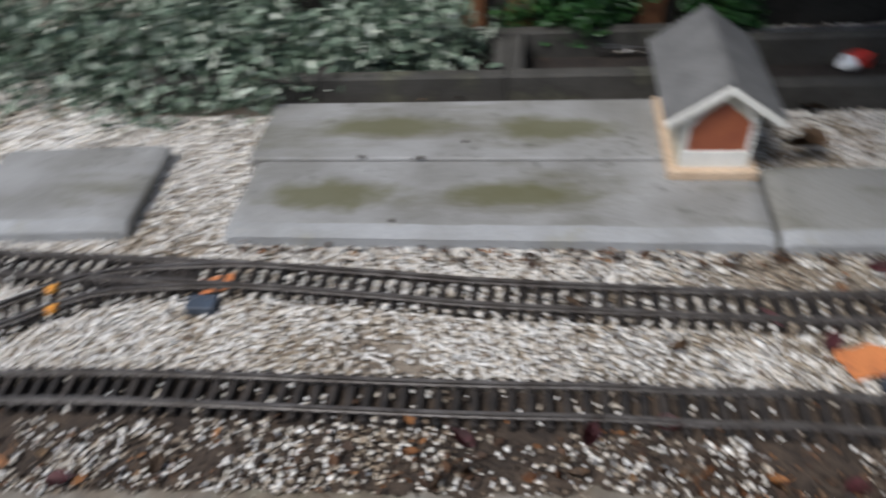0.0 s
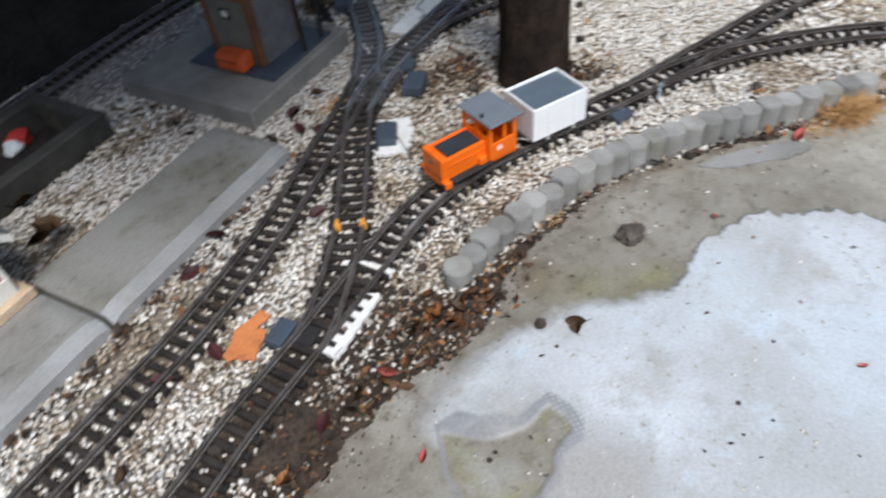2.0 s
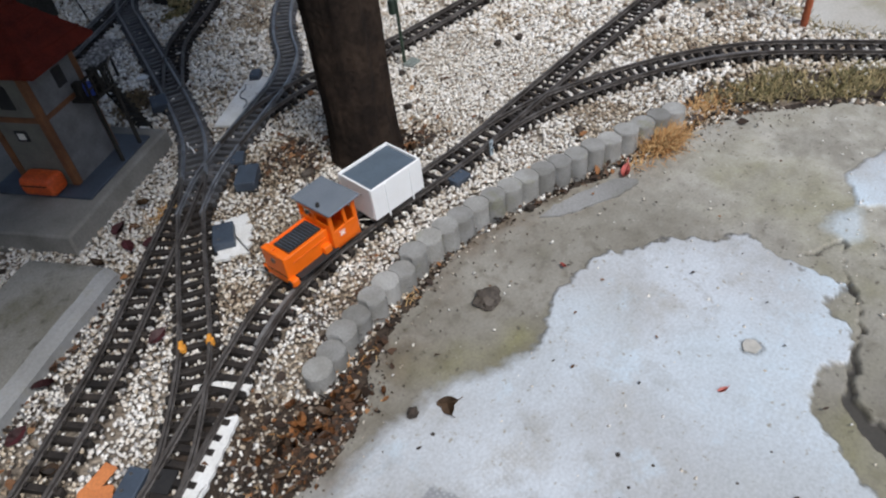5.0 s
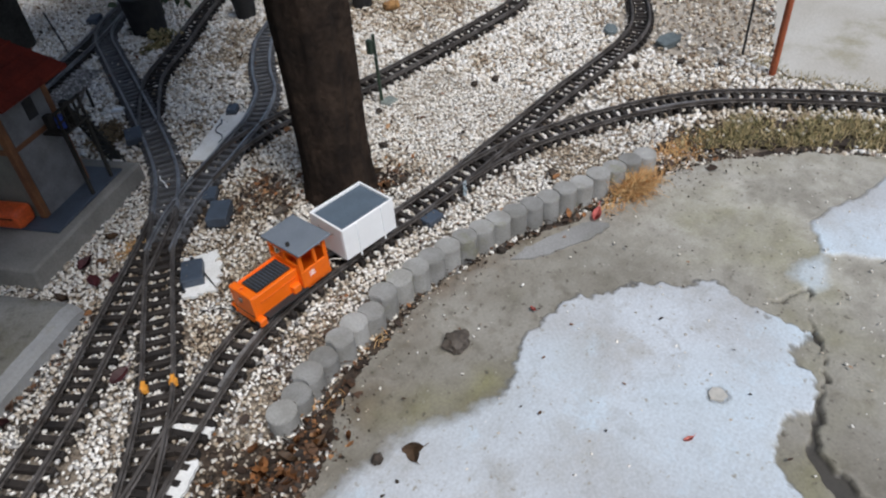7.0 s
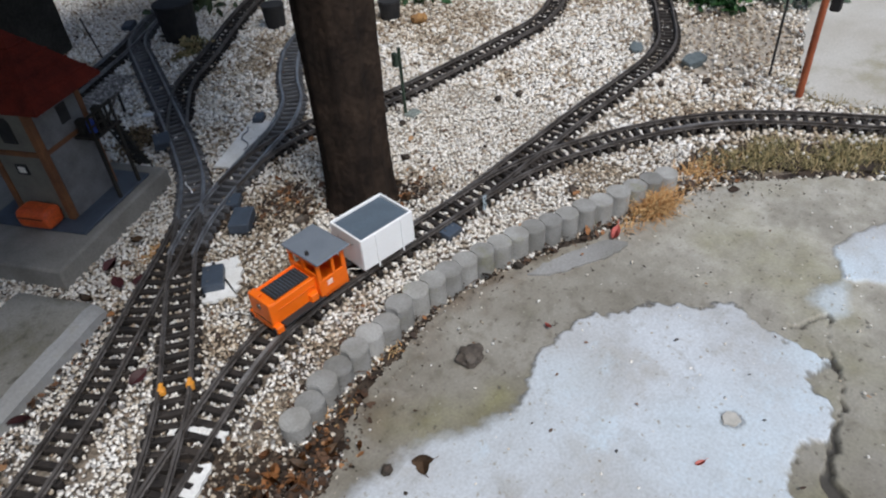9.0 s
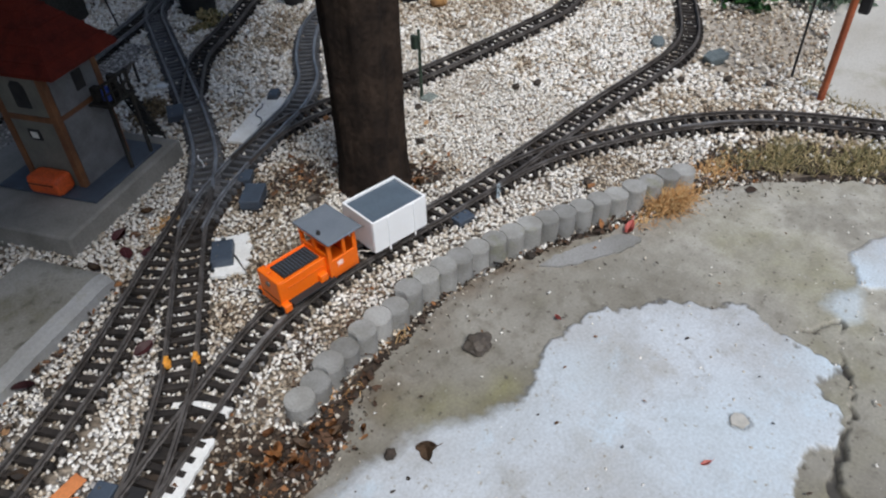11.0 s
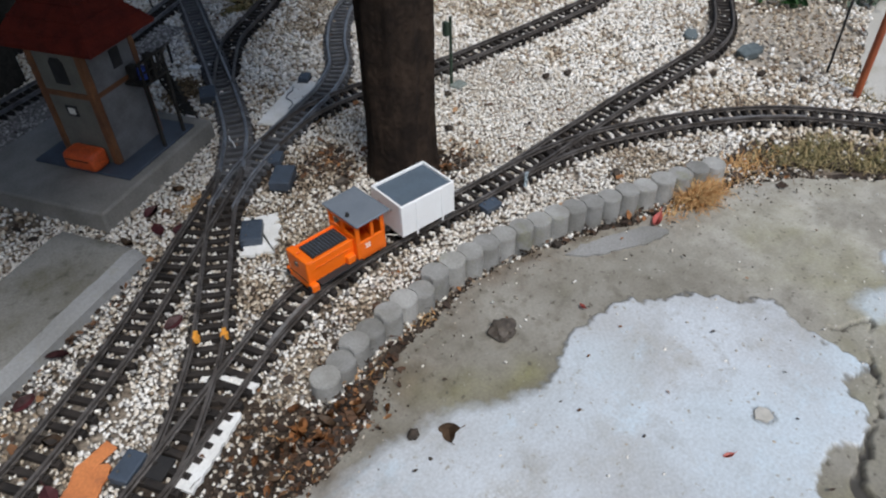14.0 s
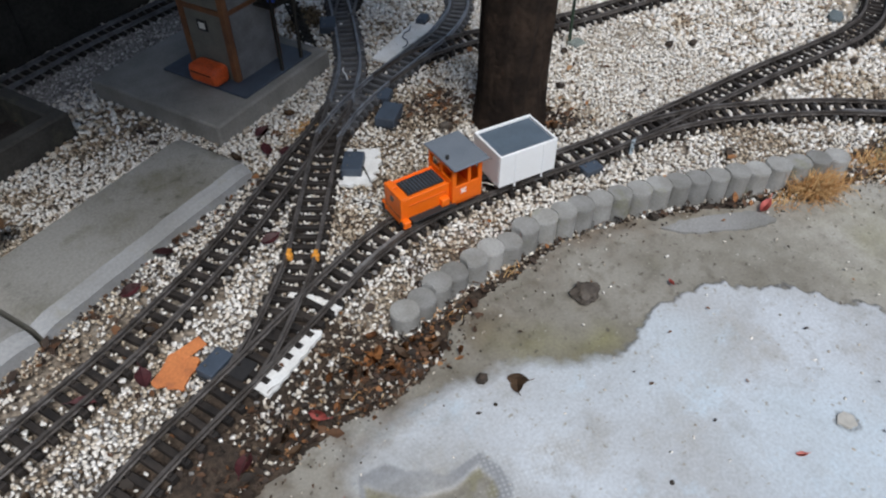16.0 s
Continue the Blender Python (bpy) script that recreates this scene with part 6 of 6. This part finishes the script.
raw("needles", *blades(nx_[ok], ny_[ok], rng.uniform(0.000, 0.006, ok.sum()), rng.uniform(0.010, 0.035, ok.sum()), rng, 1.5, 0.0008), LITTER, "brown needles and shreds among the leaves", "needles", "stuff")

# dry straw tufts and moss by the end of the edging
tuft = []
for x, y, r, m, l in ((1.372, 0.482, 0.021, 1100, 0.046), (1.285, 0.492, 0.012, 50, 0.025), (1.545, 0.448, 0.035, 260, 0.016), (1.50, 0.478, 0.028, 160, 0.015), (0.80, 0.668, 0.015, 22, 0.020), (0.66, 0.650, 0.02, 18, 0.018), (0.50, 0.62, 0.05, 16, 0.018), (0.75, 1.215, 0.020, 320, 0.014)):
    tuft.append(blades(x + rng.normal(0, r, m), y + rng.normal(0, r * 0.6, m), np.full(m, -0.002), rng.uniform(0.5, 1.2, m) * l, rng, 1.15))
off, vs, fs = 0, [], []
for v, f in tuft:
    vs.append(v), fs.append(f + off)
    off += len(v)
raw("dry_grass", np.vstack(vs), np.vstack(fs), STRAW, "dry orange straw tufts at the end of the edging", "dry grass", "stuff")
m = 24000
gx, gy = rng.uniform(1.48, 1.98, m), rng.uniform(-0.15, 0.47, m)
mid = np.interp(gy, [-0.15, 0.10, 0.20, 0.30, 0.40, 0.46], [1.825, 1.800, 1.768, 1.712, 1.650, 1.575])
clump = np.array([noise.noise((x * 15, y * 15, 0)) + 0.5 * noise.noise((x * 45, y * 45, 3)) for x, y in zip(gx, gy)])
keep = (np.abs(gx - mid) < 0.066 * np.clip((0.49 - gy) / 0.10, 0.35, 1) + 0.018 * rng.normal(0, 1, m)) & (clump > -0.25 + 0.2 * rng.normal(0, 1, m))
gx, gy, clump = gx[keep], gy[keep], clump[keep]
raw("grass", *blades(gx, gy, np.full(len(gx), -0.004), rng.uniform(0.008, 0.021, len(gx)) * (1 + 0.9 * np.clip(clump, 0, 1)), rng, 1.0, 0.0012), GRASS, "short yellow-green mossy grass between track and yard", "grass", "stuff")
m = 5200
gx, gy = rng.uniform(1.92, 2.10, m), rng.uniform(-0.10, 0.44, m)
edge = np.interp(gy, [-0.2, 0.05, 0.2, 0.345, 0.44], [2.01, 2.0, 1.985, 1.972, 2.05])
keep = np.abs(gx - edge + 0.004) < 0.022 + 0.018 * np.array([noise.noise((x * 20, y * 20, 7)) for x, y in zip(gx, gy)]) + 0.010 * rng.normal(0, 1, m)
raw("path_grass", *blades(gx[keep], gy[keep], np.full(keep.sum(), -0.002), rng.uniform(0.006, 0.016, keep.sum()), rng, 1.1, 0.0012), GRASS, "thin dry grass along the edge of the path", "grass", "stuff")

VERGE = [(1.50, 0.47), (1.57, 0.455), (1.63, 0.40), (1.69, 0.30), (1.745, 0.20), (1.775, 0.10), (1.80, -0.15), (1.80, -1.2)]
way = spline(VERGE, 0.02)
way_d = np.gradient(way, axis=0)
way_n = np.stack([-way_d[:, 1], way_d[:, 0]], 1) / np.linalg.norm(way_d, axis=1)[:, None]
verge_poly = ragged(np.vstack([way + way_n * 0.080, (way - way_n * 0.030)[::-1]]), 0.014)
solo("soil_verge", prism([tuple(p) for p in verge_poly], -0.05, -0.0055), SOIL, "brown soil under the grass beside the track", "soil", kind="structure")

# pale chips scattered on the yard, more of them past the crack
cx, cy = np.concatenate([rng.uniform(0.0, 1.6, 240), rng.uniform(0.95, 1.5, 100)]), np.concatenate([rng.uniform(-0.1, 0.66, 240), rng.uniform(-0.12, 0.14, 100)])
cy[240:] -= 0.5 * np.clip(1.2 - cx[240:], 0, 1)
on = inside(cx, cy, yard_poly)
cx, cy = cx[on], cy[on]
raw("stone_chips", *scatter_solid(cx, cy, np.full(len(cx), 0.0055), rng.uniform(0.0025, 0.0062, len(cx)), rng, 0.4), GRAVEL, "stray gravel chips lying on the yard concrete", "stone chips", "stuff")
m = 70
cx, cy = rng.uniform(0.1, 1.6, m), rng.uniform(-0.1, 0.62, m)
on = inside(cx, cy, yard_poly)
cx, cy = cx[on], cy[on]
raw("leaf_bits", *scatter_leaves(cx, cy, np.full(len(cx), 0.0075), rng.uniform(0.004, 0.010, len(cx)), rng, 0.2), LITTER, "small brown leaf bits on the yard concrete", "leaf bits", "stuff")

# chips thrown onto the sleepers, dark bits on the slabs and the yard
tt = np.array(ties)
tt = tt[(tt[:, 0] > -1.2) & (tt[:, 0] < 2.3) & (tt[:, 1] < 1.7)]
reps = np.repeat(tt, 9, axis=0)
al, ac = PITCH / 2 + rng.normal(0, 0.0022, len(reps)), rng.uniform(-0.036, 0.036, len(reps))
gx, gy = reps[:, 0] + al * np.cos(reps[:, 2]) - ac * np.sin(reps[:, 2]), reps[:, 1] + al * np.sin(reps[:, 2]) + ac * np.cos(reps[:, 2])
soiled = inside(gx, gy, soil_poly) & (rng.random(len(gx)) < 0.75)
run = np.vstack([centres["throat"][::2], centres["middle"][::2]])
bare = np.array([((run[:, 0] - x) ** 2 + (run[:, 1] - y) ** 2).min() < 0.038 ** 2 for x, y in zip(gx, gy)])
patchy = np.array([noise.noise((x * 11, y * 11, 6.0)) for x, y in zip(gx, gy)]) > -0.22
ok = beside_tie(gx, gy) & ~soiled & ~bare & patchy & (np.abs(np.abs(ac) - GAUGE / 2 - 0.001) > 0.0046) & ~inside(gx, gy, yard_poly)
raw("sleeper_gravel", *scatter_solid(gx[ok], gy[ok], rng.uniform(0.000, 0.0048, ok.sum()), rng.uniform(0.0052, 0.0088, ok.sum()), rng), GRAVEL, "white gravel chips packed between the sleepers", "stone chips", "stuff")
speck = mesh("bark_bit", lump(0.007, 4, 0.5, 1), CONE)
for i, (x, y, z, s) in enumerate(((-0.443, 0.933, 0.033, 0.9), (-0.452, 0.925, 0.033, 0.6), (-0.548, 0.895, 0.033, 0.9), (-0.391, 1.009, 0.033, 0.7), (-0.401, 0.764, 0.033, 0.7), (0.431, 0.425, 0.006, 0.6), (0.443, 0.428, 0.006, 0.5), (0.710, 0.270, 0.005, 0.55), (0.719, 0.228, 0.005, 0.35), (0.677, 0.241, 0.005, 0.35), (0.748, 0.137, 0.005, 0.35), (0.809, 0.116, 0.005, 0.35), (0.613, 0.485, 0.005, 0.5))):
    c = new("bark_bit", speck)
    c.matrix_world = pose(x, y, z, 0, 10, 83 * i) @ Matrix.Scale(s, 4)
    tagged(c, "small dark bark bit lying on the concrete", "bark", "bark bits")
c = new("fallen_leaf", big[2])
c.matrix_world = pose(0.374, 0.484, 0.006, 0, 0, 40) @ Matrix.Scale(0.7, 4)
tagged(c, "faded red leaf lying on the stained concrete", "leaf", "fallen leaves")

for i in range(46):
    x, y = (0.545 + rng.normal(0, 0.055), 0.632 + rng.normal(0, 0.020)) if i < 26 else (rng.uniform(-0.2, 0.5), 0)
    if i >= 26:
        y = float(np.interp(x, yard_line[:, 0][yard_line[:, 0] < 1.5], yard_line[:, 1][yard_line[:, 0] < 1.5])) + rng.uniform(0.008, 0.06)
    c = new("fallen_leaf", big[3] if i < 34 else big[1])
    c.matrix_world = pose(x, y, 0.004 + 0.004 * rng.random(), rng.normal(0, 25), rng.normal(0, 25), rng.uniform(0, 360)) @ Matrix.Scale(rng.uniform(0.5, 1.05), 4)
    tagged(c, "curled rusty dead leaf on the soil strip" if i < 34 else "curled dark brown dead leaf on the soil strip", "leaf", "dead leaves by the yard")

# grey grit on the concrete along the rear track
m = 5200
gu, gv = rng.uniform(0.42, 1.34, m), rng.uniform(0.475, 0.73, m)
gx, gy = 0.164 + gu * CU - gv * SU, 0.965 + gu * SU + gv * CU
off_track = near_track(gx, gy) > 0.03
gx, gy = gx[off_track], gy[off_track]
raw("grey_grit", *scatter_solid(gx, gy, np.full(len(gx), 0.0), rng.uniform(0.004, 0.010, len(gx)), rng), GREYCH, "dark grey grit on the concrete along the rear track", "grit", "stuff")

# crumbs of soil and bark washed onto the yard below the edging
m = 900
k = (rng.random(m) * (len(line) - 1)).astype(int)
cx, cy = line[k, 0] + rng.normal(0, 0.02, m), line[k, 1] - np.abs(rng.normal(0, 0.030, m))
on = inside(cx, cy, yard_poly) & (cx > -0.4)
cx, cy = cx[on], cy[on]
raw("soil_crumbs", *scatter_solid(cx, cy, np.full(len(cx), 0.0028), rng.uniform(0.0015, 0.0050, len(cx)), rng, 0.5), DIRTY, "dark crumbs of soil washed onto the yard edge", "soil crumbs", "stuff")
